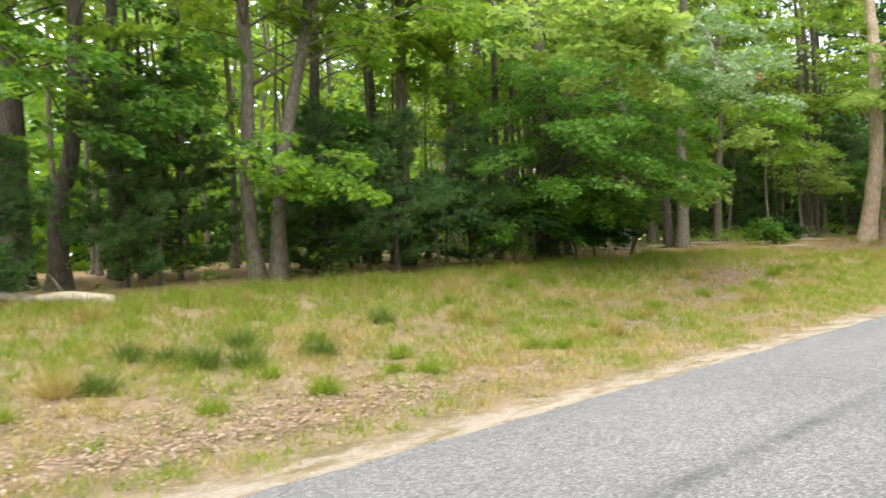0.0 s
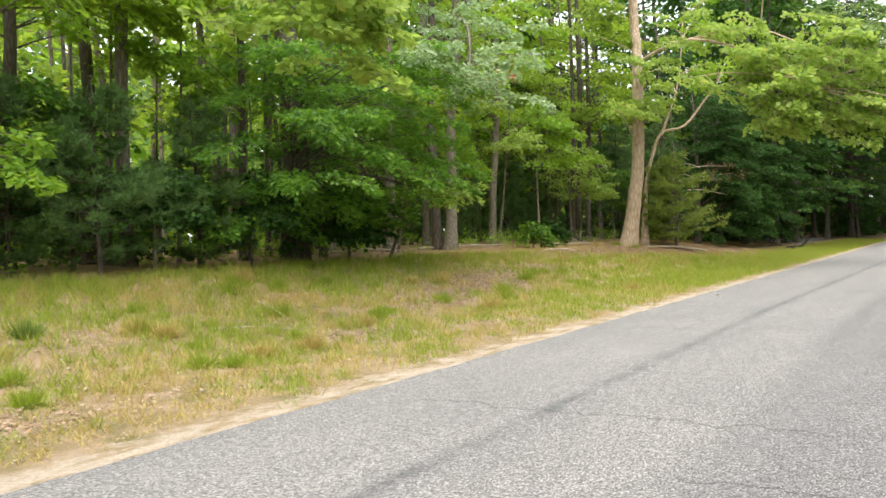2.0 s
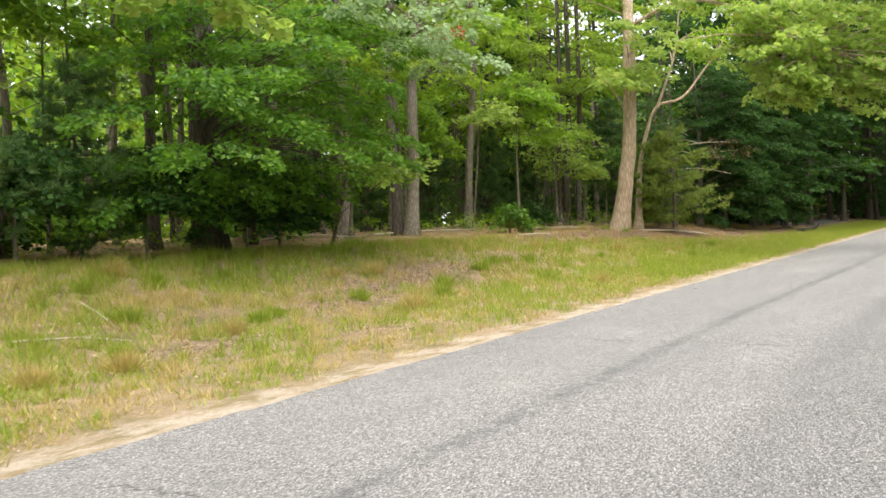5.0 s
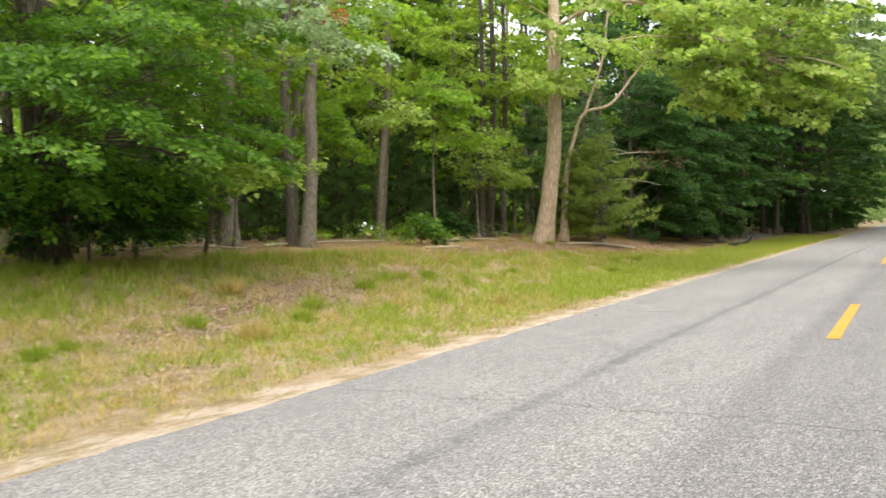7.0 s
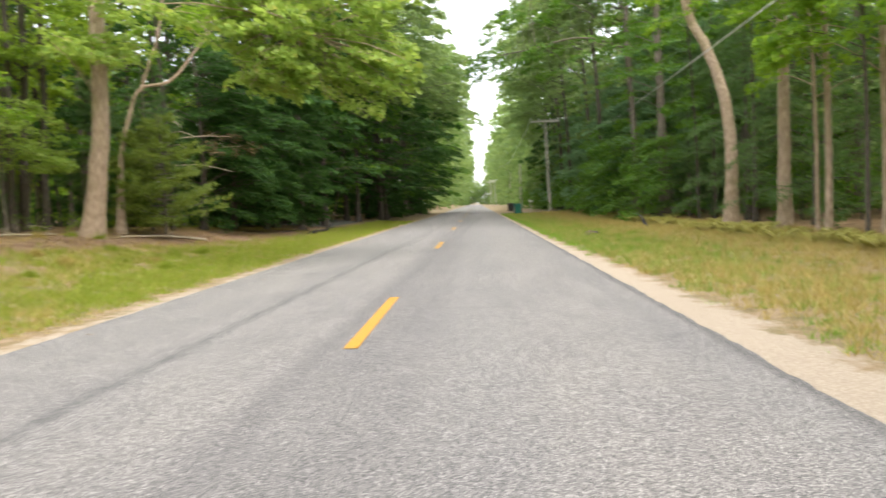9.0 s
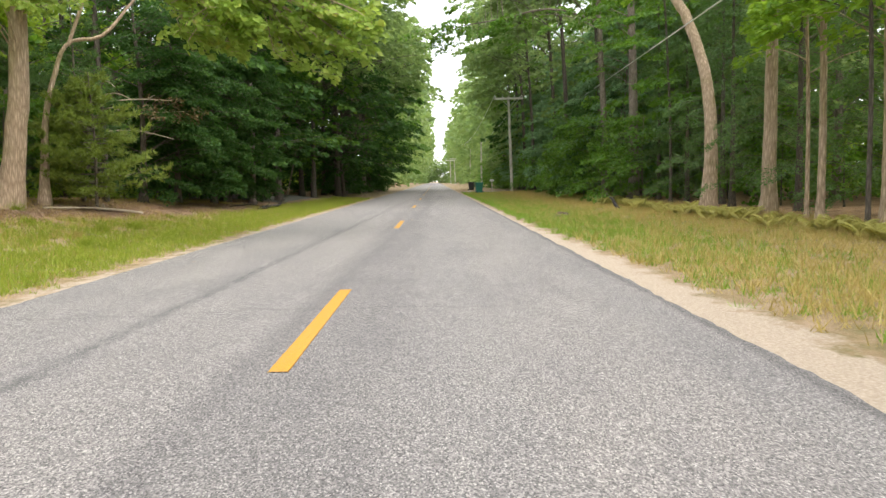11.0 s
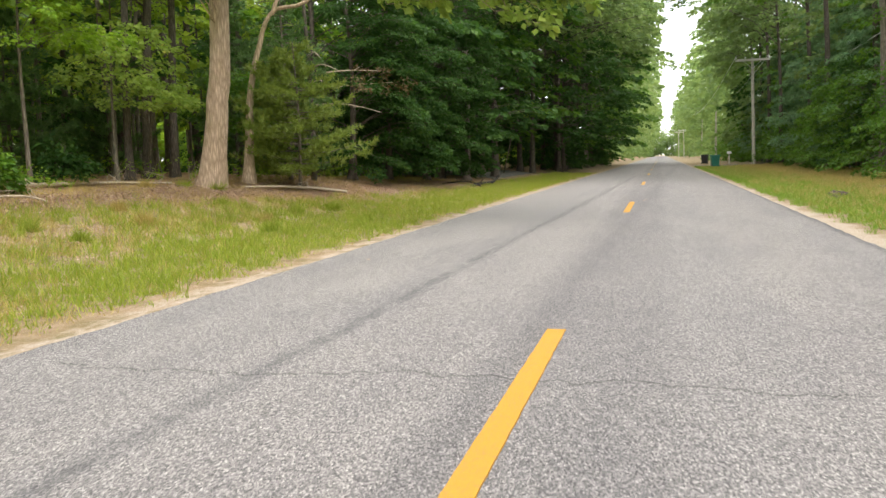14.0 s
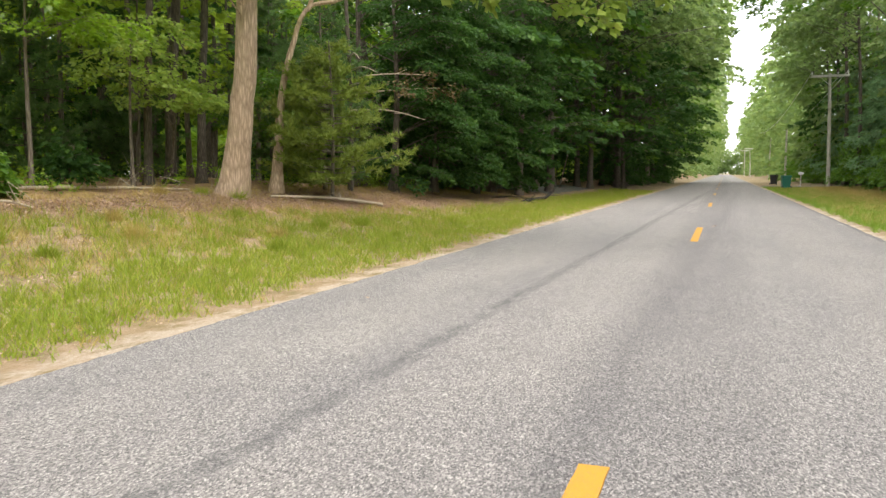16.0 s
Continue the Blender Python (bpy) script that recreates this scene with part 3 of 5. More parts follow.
sp += scatter(gl, 14, 29.6, 4.2, 5.0, 0.6, 0.8, 0.3, -95, (0.8, 1.4)) + scatter(gl, 14, 29.7, 2.1, 6.1, 0.5, 0.45, 0.7, -90, (0.9, 1.4)) + scatter(gl, 8, 29.6, 1.8, 4.9, 0.4, 0.35, 0.3, -90, (0.7, 1.1)) + scatter(gl, 9, 29.6, 2.5, 5.5, 0.5, 0.45, 0.45, -90, (0.8, 1.3)) + scatter(gl, 14, 29.7, 5.8, 6.3, 0.6, 0.5, 0.5, -95, (0.9, 1.5)) + scatter(gl, 10, 29.7, 3.2, 6.6, 0.6, 0.6, 0.4, -90, (0.9, 1.4))
sp += scatter(G, 7, 31.6, 10.2, 6.4, 0.7, 0.5, 0.35, -140, (0.7, 1.3), 60)
sp += scatter(np.random.default_rng(13), 9, 30.9, 9.9, 6.0, 0.7, 0.3, 0.3, -130, (0.7, 1.2), 50) + scatter(np.random.default_rng(14), 9, 30.9, 9.8, 8.0, 0.8, 0.4, 0.4, -120, (0.8, 1.3), 50)
sp += scatter(G, 26, 32.5, 10.5, 13.5, 2.4, 2.2, 2.2, -90, (1.2, 2.2), 90)
tree("oak_tree", at, rel(at, [at, (32.12, 11.05, 2.6), (32.05, 10.82, 4.6), (32.1, 10.75, 8), (32.8, 11.1, 11), (33.1, 11.3, 16)]), 0.295, 0.14, rel_sprays(at, sp), "bright", 80, 0.2, "tall oak with pale furrowed bark and long leafy limbs", "oak_bark", 3, 0.36, 20, 0.5, 0.022, 0.35, 0.85,
     extra=[(rel(at, [(32.05, 10.8, 8.2), (31.6, 8.6, 8.7), (30.4, 6.0, 7.6), (29.4, 3.8, 5.8)]), 0.085, 0.02), (rel(at, [(31.6, 8.6, 8.7), (31.0, 6.0, 8.6), (30.6, 3.4, 7.0)]), 0.05, 0.015)])

# the slim oak that forks
at = base(34.15, 11.4)
sp = scatter(G, 14, 36.5, 9.5, 10.2, 1.6, 1.2, 1.0, -70, (1.0, 1.8), 80) + scatter(gl, 9, 35.7, 8.9, 7.7, 0.4, 0.5, 0.4, -80, (0.7, 1.2), 60)
tree("oak_tree", at, rel(at, [at, (34.4, 11.35, 3.2), (34.6, 11.05, 4.7), (34.8, 10.7, 5.6), (35.1, 9.8, 5.85), (35.5, 9.0, 6.9), (35.9, 8.5, 7.7)]), 0.155, 0.025, rel_sprays(at, sp), "maple", 80, 0.17, "slim pale oak that forks into crooked limbs", "oak_bark", 4, 0.34, 14, 0.5,
     extra=[(rel(at, [(34.78, 10.72, 5.5), (34.85, 10.3, 6.6), (34.9, 10.05, 7.3), (35.0, 9.85, 8.6), (35.1, 9.7, 10.6)]), 0.06, 0.025)])

# the small pine before it, with dead boughs beside
pine(base(35.3, 10.35), 4.3, 2.45, "needle", "small yellow-green pine beside the slim oak", 5, gap=0.21, tufts=22, count=16, length=0.21, low=0.55, width=0.042)
pine(base(37.2, 11.6), 6.5, 1.9, "dark_needle", "young pine with shade-tinted needles at the wood's edge", 6, gap=0.4, tufts=12)

at = base(38.3, 11.3)
b2 = Shape()
for z, dx, dy, dz in ((4.1, -1.9, -1.3, -0.35), (3.7, -1.6, -1.7, -0.3), (3.2, -2.0, -1.6, -0.3), (3.5, 0.9, -2.2, 0.1), (3.0, 1.9, -2.3, 0.3), (2.5, 0.6, -2.3, -0.3)):
    b2.tube(bend([(0, 0, z), (dx * 0.5, dy * 0.5, z + dz * 0.3 + 0.1), (dx, dy, z + dz)], 8), np.linspace(0.035, 0.008, 8), 6)
    b2.tube(bend([(dx * 0.6, dy * 0.6, z + dz * 0.5 + 0.06), (dx * 0.9, dy * 0.6 - 0.3, z + dz + 0.2)], 5), np.linspace(0.014, 0.004, 5), 5)
t2 = Shape()
t2.tube(bend([(0, 0, -0.3), (0.1, 0, 2.5), (0.0, 0.1, 6.5)], 10), np.linspace(0.11, 0.05, 10), 9)
dead = new("dead_tree")
dead.location = at
tagged(dead, "dead leafless tree with bare grey boughs", "tree", "woodland trees")
part("trunk", t2.mesh("trunk"), M["dark_bark"], dead)
tagged(part("bough", b2.mesh("bough"), M["dead_wood"], dead, "bare pale grey boughs"), kind="stuff")
v, f = spray_leaves(rel_sprays(at, scatter(G, 11, 39.6, 9.2, 4.0, 0.8, 0.4, 0.3, -90, (0.6, 1.0), 70)), 110, 0.11, G)
part("crown", to_mesh("crown", v, f), M["brown"], dead, "withered brown leaves")

# layered trees where the verge narrows; canopy shade is in their dark leaf colour
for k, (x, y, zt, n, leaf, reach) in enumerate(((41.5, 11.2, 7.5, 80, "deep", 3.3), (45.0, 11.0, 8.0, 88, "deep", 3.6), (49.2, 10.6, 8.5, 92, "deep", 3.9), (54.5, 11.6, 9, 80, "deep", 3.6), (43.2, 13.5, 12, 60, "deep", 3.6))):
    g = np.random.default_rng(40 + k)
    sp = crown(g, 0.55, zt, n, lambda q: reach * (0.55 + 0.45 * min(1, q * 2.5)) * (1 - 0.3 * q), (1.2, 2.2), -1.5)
    tree("beech_tree", base(x, y), [(0, 0, 0), (0.1, -0.1, zt * 0.5), (0, 0.1, zt + 1)], 0.15, 0.03, sp, leaf, 95, 0.155, "layered beech with shade-tinted leaves and boughs hanging to the ground", "dark_bark", 50 + k, 0.3)

# double trunk and the broad layered beech
at = base(14.35, 13.15)
sp = []
for k in range(86):
    h = G.uniform(-165, -15)
    r = 3.7 * math.sqrt(G.uniform(0.06, 1.0)) * (1.0 if h > -100 else 0.85)
    z = G.uniform(2.5, 6.2) - 0.10 * r
    ln = G.uniform(1.1, 2.0)
    sp.append((14.5 + r * math.cos(radians(h)), 13.0 + r * math.sin(radians(h)), z, h + G.normal(0, 14), ln, ln * G.uniform(0.5, 0.8)))
gb = np.random.default_rng(212)
for k in range(30):
    h = gb.uniform(-175, -5)
    r = 2.6 * math.sqrt(gb.uniform(0.1, 1.0))
    ln = gb.uniform(1.0, 1.7)
    sp.append((14.2 + 1.2 * r * math.cos(radians(h)), 13.0 + r * 0.75 * math.sin(radians(h)), gb.uniform(1.5, 2.7), h + gb.normal(0, 14), ln, ln * 0.6))
sp += [(16.2, 9.9, 2.75, -45, 1.7, 0.7), (15.4, 9.8, 2.9, -60, 1.7, 0.8), (16.5, 10.4, 2.5, -30, 1.5, 0.7), (12.7, 9.9, 2.6, -95, 1.7, 0.9)]
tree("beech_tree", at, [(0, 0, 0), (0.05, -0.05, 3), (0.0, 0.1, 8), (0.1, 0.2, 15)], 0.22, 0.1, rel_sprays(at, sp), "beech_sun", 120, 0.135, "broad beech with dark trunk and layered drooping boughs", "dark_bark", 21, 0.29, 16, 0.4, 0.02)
at = base(14.85, 13.35)
tree("maple_tree", at, [(0, 0, 0), (-0.05, 0, 3), (0.2, 0.2, 8), (0.5, 0.2, 16)], 0.2, 0.09, crown(np.random.default_rng(5), 7, 16, 9, lambda q: 3.5, (1.4, 2.4)), "maple", 55, 0.22, "tall maple with straight dark trunk", "dark_bark", 22)

# bright limb that hangs out over the verge, from a tall red oak behind
at = base(10.95, 14.6)
sp = scatter(G, 14, 9.5, 7.5, 4.9, 0.6, 0.5, 0.35, -80, (0.8, 1.4)) + scatter(G, 11, 10.2, 7.9, 4.8, 0.5, 0.6, 0.35, -80) + scatter(G, 5, 9.4, 8.4, 5.7, 1.0, 0.8, 0.4, -90) + scatter(G, 6, 10.5, 12.6, 9.5, 2.2, 1.8, 1.4, -90, (1.2, 2.2))
sp += scatter(G, 5, 10.5, 7.6, 4.15, 0.25, 0.3, 0.15, -80, (0.7, 1.1))
tree("oak_tree", at, [(0, 0, 0), (0.0, 0, 3), (0.1, -0.1, 8), (0.2, 0, 17)], 0.16, 0.08, rel_sprays(at, sp), "bright", 95, 0.17, "red oak whose bright leafy limb hangs over the verge", "bark", 23, 0.38, 14, 0.5, 0.014, 0.35, 0.85,
     extra=[(rel(at, [(11.0, 14.5, 7.2), (10.8, 11.5, 7.4), (10.2, 9.0, 6.2), (9.9, 7.5, 4.9)]), 0.07, 0.015)])

# twin trunks with maple sprays
at = base(6.25, 13.6)
sp = scatter(G, 9, 6.1, 12.3, 3.0, 0.6, 0.5, 0.3, -90, (0.8, 1.3)) + scatter(G, 16, 6.0, 13.0, 7.0, 1.8, 1.2, 1.2, -90, (1.2, 2.0), 90)
tree("maple_tree", at, [(0, 0, 0), (-0.12, 0, 1.8), (0.02, 0, 4), (-0.05, 0, 7), (0, 0, 14)], 0.15, 0.08, rel_sprays(at, sp), "maple", 100, 0.15, "maple with slender grey trunk and bright low sprays", "bark", 24, 0.38)
at = base(6.63, 13.42)
sp = scatter(G, 8, 6.9, 12.0, 2.9, 0.35, 0.5, 0.25, -70, (0.8, 1.3)) + scatter(G, 14, 8.6, 12.6, 7.4, 1.6, 1.2, 1.0, -90, (1.2, 2.0), 90)
tree("maple_tree", at, [(0, 0, 0), (0.1, 0, 1.7), (0.45, 0, 3.4), (1.0, 0.05, 5.4), (1.6, 0.1, 9), (1.9, 0.2, 14)], 0.155, 0.08, rel_sprays(at, sp), "maple", 100, 0.15, "maple with leaning grey trunk and bright low sprays", "bark", 25, 0.38)

# trunks at the far left
at = base(2.5, 15.6)
tree("oak_tree", at, [(0, 0, 0), (0.05, 0, 4), (-0.2, 0, 9), (0, 0, 16)], 0.25, 0.12, crown(np.random.default_rng(31), 3.6, 15, 30, lambda q: 3.2, (1.2, 2.2)), "deep", 60, 0.17, "oak with dark straight trunk at the wood's edge", "dark_bark", 26)
at = base(2.95, 14.6)
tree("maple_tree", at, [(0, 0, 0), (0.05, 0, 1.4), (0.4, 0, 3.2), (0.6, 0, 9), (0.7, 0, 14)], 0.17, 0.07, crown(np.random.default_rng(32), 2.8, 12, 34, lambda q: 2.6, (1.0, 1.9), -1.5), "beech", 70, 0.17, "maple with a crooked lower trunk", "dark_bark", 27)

# the pair near the middle of the bank, and the white oak limb
at = base(22.0, 13.6)
sp = scatter(G, 10, 16.9, 9.2, 4.9, 0.9, 0.6, 0.4, -140, (0.7, 1.3)) + scatter(G, 8, 15.5, 9.0, 5.4, 0.8, 0.5, 0.35, -150, (0.7, 1.3)) + scatter(G, 6, 18.5, 10.4, 5.4, 0.7, 0.5, 0.4, -130) + scatter(G, 9, 17.5, 9.6, 6.6, 1.4, 0.7, 0.4, -130, (0.9, 1.6))
tree("oak_tree", at, [(0, 0, 0), (0.35, 0.1, 1.9), (0.55, 0.2, 4.2), (1.0, 0.2, 6.7), (1.4, 0.2, 11), (1.5, 0.2, 16)], 0.185, 0.09, rel_sprays(at, sp), "silver", 120, 0.13, "white oak with a silvery limb reaching over the verge", "bark", 28, 0.38, 14, 0.5, 0.012, 0.35, 0.8,
     extra=[(rel(at, [(22.9, 13.8, 7.6), (20.6, 12.0, 7.8), (18.4, 10.4, 6.6), (16.4, 9.2, 5.3)]), 0.075, 0.015)])
red = part("leaf_sprig", to_mesh("leaf_sprig", *spray_leaves([(17.5, 8.95, 5.3, -1.8, 0.7, 0.5), (17.3, 9.1, 5.15, -2.2, 0.5, 0.35)], 130, 0.11, G)), M["red"])
tagged(red, "sprig of russet autumn leaves on the white oak", "leaves", kind="stuff")
at = base(22.1, 14.15)
tree("maple_tree", at, [(0, 0, 0), (-0.1, 0, 2), (-0.15, 0, 4.2), (0.1, 0, 8), (0.1, 0, 15)], 0.15, 0.08, crown(np.random.default_rng(33), 5.5, 15, 22, lambda q: 3.0, (1.2, 2.2), None, 1.6), "maple", 70, 0.19, "maple with dark upright trunk", "dark_bark", 29)
for k, (x, y, r, lean, z0, mat, bk, lab) in enumerate((
        (20.4, 14.8, 0.22, 0.1, 4.4, "maple", "bark", "stout maple with low boughs"),
        (27.6, 15.3, 0.15, 0.9, 4.5, "maple", "bark", "slender maple leaning towards the road"),
        (32.2, 13.9, 0.11, 0.3, 5.5, "wood_leaf", "dark_bark", "slim dark maple behind the oak"),
        (33.4, 14.2, 0.14, 0.6, 5.5, "wood_leaf", "dark_bark", "dark maple behind the oak"),
        (35.0, 14.4, 0.13, 0.4, 5.5, "wood_leaf", "dark_bark", "slim maple in the shade"),
        (14.2, 14.6, 0.11, 0.1, 4.5, "maple", "dark_bark", "slim maple among young pines"),
        (16.3, 13.9, 0.09, 0.2, 4.0, "beech_sun", "dark_bark", "thin beech in deep shade"),
        (18.4, 15.6, 0.16, 0.5, 5.0, "wood_leaf", "bark", "upright maple in the wood"),
        (24.6, 16.4, 0.13, 0.4, 5.0, "wood_leaf", "bark", "upright maple in the wood"),
        (9.0, 15.8, 0.15, 0.4, 5.0, "wood_leaf", "dark_bark", "upright maple in the wood"),
        (4.6, 16.4, 0.15, 0.2, 4.5, "wood_leaf", "dark_bark", "upright maple in the wood"))):
    g = np.random.default_rng(60 + k)
    tree("maple_tree", base(x, y), [(0, 0, 0), (lean * 0.3, 0, 2.5), (lean * 0.7, -0.1, 6), (lean, 0, 15)], r, r * 0.5, crown(g, z0, 15, 26, lambda q: 2.9, (1.2, 2.2), None, 1.7), mat, 60, 0.2, lab, bk, 70 + k)

# slim understorey maples that hold out flat sprays, sunlight put into bright leaf colours
gs = np.random.default_rng(88)
for x, y, sx, sy, sz, n, mat, kind in ((26.2, 14.2, 24.9, 12.4, 4.6, 11, "bright", "maple_sapling"), (33.4, 14.2, 32.5, 12.9, 3.15, 15, "bright", "maple_sapling"), (17.9, 12.9, 16.4, 10.3, 2.5, 5, "bright", "beech_sapling"), (33.6, 15.4, 32.6, 14.2, 6.4, 12, "bright", "maple_sapling"), (20.0, 14.2, 19.4, 12.6, 5.6, 12, "wood_leaf", "maple_sapling"), (66.8, 10.4, 66.0, 8.2, 4.3, 20, "maple", "maple_sapling"), (9.6, 14.4, 9.3, 13.3, 6.2, 17, "wood_leaf", "maple_sapling"), (12.4, 14.8, 12.2, 13.6, 6.7, 17, "wood_leaf", "maple_sapling"), (7.2, 14.7, 7.5, 13.5, 6.9, 17, "wood_leaf", "maple_sapling"), (10.9, 15.2, 10.8, 13.9, 7.6, 17, "wood_leaf", "maple_sapling")):
    at = base(x, y)
    sp = scatter(gs, n, sx, sy, sz, 0.75, 0.45, 0.18, -110, (0.7, 1.3), 35)
    tree(kind, at, rel(at, [at, ((x * 3 + sx) / 4, (y * 3 + sy) / 4, at[2] + 0.5 * (sz - at[2])), ((x + sx) / 2, (y + sy) / 2, sz + 0.3), (x * 0.4 + sx * 0.6, y * 0.4 + sy * 0.6, sz + 1.2)]), 0.05, 0.015, rel_sprays(at, sp), mat, 105, 0.15, "slim young tree holding out flat sprays in sun-tinted leaf colours", "bark", int(sx * 10), 0.38, 8, 0.3, 0.012, 0.12, 0.25, group="saplings")

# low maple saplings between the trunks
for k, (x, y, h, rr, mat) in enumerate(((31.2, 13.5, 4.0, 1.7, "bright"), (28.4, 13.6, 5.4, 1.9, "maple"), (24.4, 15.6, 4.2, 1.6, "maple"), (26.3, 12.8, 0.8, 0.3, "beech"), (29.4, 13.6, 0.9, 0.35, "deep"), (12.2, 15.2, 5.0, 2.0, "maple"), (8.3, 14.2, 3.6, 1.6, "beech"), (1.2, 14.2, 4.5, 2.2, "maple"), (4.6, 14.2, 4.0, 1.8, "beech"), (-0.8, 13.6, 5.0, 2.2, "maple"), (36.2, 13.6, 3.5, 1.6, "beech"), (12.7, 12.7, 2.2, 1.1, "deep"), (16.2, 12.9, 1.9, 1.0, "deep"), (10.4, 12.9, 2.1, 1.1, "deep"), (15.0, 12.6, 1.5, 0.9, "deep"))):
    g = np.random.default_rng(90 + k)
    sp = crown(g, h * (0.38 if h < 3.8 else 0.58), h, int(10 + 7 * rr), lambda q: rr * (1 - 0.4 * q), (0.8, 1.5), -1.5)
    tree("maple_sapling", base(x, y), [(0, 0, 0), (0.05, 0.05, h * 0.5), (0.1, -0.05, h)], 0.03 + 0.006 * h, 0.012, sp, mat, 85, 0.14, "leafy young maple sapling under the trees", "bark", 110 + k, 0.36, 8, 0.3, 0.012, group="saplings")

# young pines that fill the edge, darkened by their shade-tinted needle colour
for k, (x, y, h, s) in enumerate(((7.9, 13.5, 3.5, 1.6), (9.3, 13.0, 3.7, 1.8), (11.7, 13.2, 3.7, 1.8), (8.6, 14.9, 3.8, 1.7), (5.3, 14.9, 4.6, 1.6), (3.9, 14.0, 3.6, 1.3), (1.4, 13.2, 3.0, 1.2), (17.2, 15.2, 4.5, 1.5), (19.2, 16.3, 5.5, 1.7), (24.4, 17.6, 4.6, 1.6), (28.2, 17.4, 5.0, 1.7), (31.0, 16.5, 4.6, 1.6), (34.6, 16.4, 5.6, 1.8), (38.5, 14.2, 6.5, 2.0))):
    pine(base(x, y), h, s, "dark_needle", "young pine, the wood's shade tinted into its needles", 130 + k, "dark_bark", 0.25, 20, 18, 0.17, 0.3, 0.026)

# ---- trees along the -y side ----
at = base(52.0, -9.3)
sp = scatter(G, 10, 51.5, -4.6, 9.0, 1.0, 1.1, 0.5, 90, (1.1, 1.9)) + scatter(G, 26, 52.0, -1.2, 8.8, 0.9, 0.9, 0.55, 90, (0.7, 1.3)) + scatter(G, 12, 52.0, -5.0, 12.0, 1.6, 1.6, 1.0, 90, (1.2, 2.2)) + scatter(G, 10, 52.0, -8.5, 10.0, 1.6, 1.2, 1.6, 90, (1.2, 2.2), 80)
tree("oak_tree", at, [(0, 0, 0), (0.1, 0, 4), (0.0, 0.3, 10), (0.1, 0.3, 17)], 0.2, 0.09, rel_sprays(at, sp), "beech", 60, 0.2, "tall straight oak with a limb reaching over the road", "bark", 179, 0.36, 14, 0.5, 0.02,
     extra=[(rel(at, [(52.0, -9.1, 9.2), (51.6, -6.5, 9.9), (51.6, -3.6, 9.4), (52.2, -0.9, 9.1)]), 0.07, 0.015)])
for k, (at, stem, r, leaf, z0, lab, bk) in enumerate((
        ((36.9, -9.5), [(0, 0, 0), (-0.3, 0, 2.4), (0.1, 0.1, 4.6), (0.9, 0.45, 6.6), (1.9, 0.95, 8.7), (2.6, 1.3, 15)], 0.235, "maple", 8, "tall oak with a pale bowed trunk", "oak_bark"),
        ((33.3, -10.0), [(0, 0, 0), (-0.1, 0, 3), (-0.3, 0.1, 6.5), (-0.3, 0.2, 15)], 0.21, "maple", 6, "tall oak with pale straight trunk", "oak_bark"),
        ((30.7, -9.9), [(0, 0, 0), (0.1, 0, 4), (0.2, 0.3, 10)], 0.06, "maple", 4, "thin sapling maple with bare stem", "oak_bark"),
        ((29.8, -9.8), [(0, 0, 0), (0.0, 0, 4), (0.1, 0.3, 13)], 0.10, "maple", 4.2, "slim maple with pale bare trunk", "oak_bark"),
        ((27.3, -9.6), [(0, 0, 0), (0.05, 0, 4), (0.2, 0.2, 10)], 0.06, "maple", 4.5, "thin dark maple with bare stem", "dark_bark"),
        ((28.1, -10.5), [(0, 0, 0), (0.1, 0, 4), (0.2, 0.2, 14)], 0.14, "maple", 4.5, "reddish-brown straight pine trunk", "oak_bark"),
        ((27.2, -10.6), [(0, 0, 0), (-0.2, 0, 4), (-0.4, 0.2, 13)], 0.1, "maple", 4.4, "slim grey maple leaning over", "bark"),
        ((24.6, -10.4), [(0, 0, 0), (0.1, 0, 4), (0.1, 0.2, 13)], 0.14, "maple", 4, "straight maple at the wood's edge", "bark"),
        ((48.0, -9.8), [(0, 0, 0), (0.0, 0, 4), (0.3, 0.2, 16)], 0.26, "beech", 6, "thick reddish-brown pine trunk", "bark"),
        ((43.7, -10.3), [(0, 0, 0), (0.2, 0, 4), (0.6, 0.2, 10)], 0.07, "beech", 4, "thin dark maple with bare stem", "dark_bark"),
        ((58.5, -12.6), [(0, 0, 0), (0.2, 0, 4), (0.3, 0.3, 16)], 0.17, "beech", 5, "upright oak beside the road", "bark"))):
    g = np.random.default_rng(160 + k)
    top = stem[-1][2]
    tree("oak_tree" if r > 0.15 else "maple_tree", base(*at), stem, r, r * 0.45, crown(g, z0, top, int(8 + top * (1.6 if r > 0.12 else 0.9)), lambda q: 1.5 + 5 * r, (1.1, 2.0), 1.57), leaf, 60, 0.19, lab, bk, 180 + k)
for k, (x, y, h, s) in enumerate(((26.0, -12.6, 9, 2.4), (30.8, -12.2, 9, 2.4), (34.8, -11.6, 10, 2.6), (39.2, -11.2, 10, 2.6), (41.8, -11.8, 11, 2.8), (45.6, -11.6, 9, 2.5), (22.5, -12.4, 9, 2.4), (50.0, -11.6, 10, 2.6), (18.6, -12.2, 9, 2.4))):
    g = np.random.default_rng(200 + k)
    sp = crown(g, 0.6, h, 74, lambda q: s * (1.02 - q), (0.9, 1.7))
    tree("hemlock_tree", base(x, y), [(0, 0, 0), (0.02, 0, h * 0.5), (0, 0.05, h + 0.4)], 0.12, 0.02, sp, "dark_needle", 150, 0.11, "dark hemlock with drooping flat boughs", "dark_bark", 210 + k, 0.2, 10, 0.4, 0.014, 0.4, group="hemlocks")
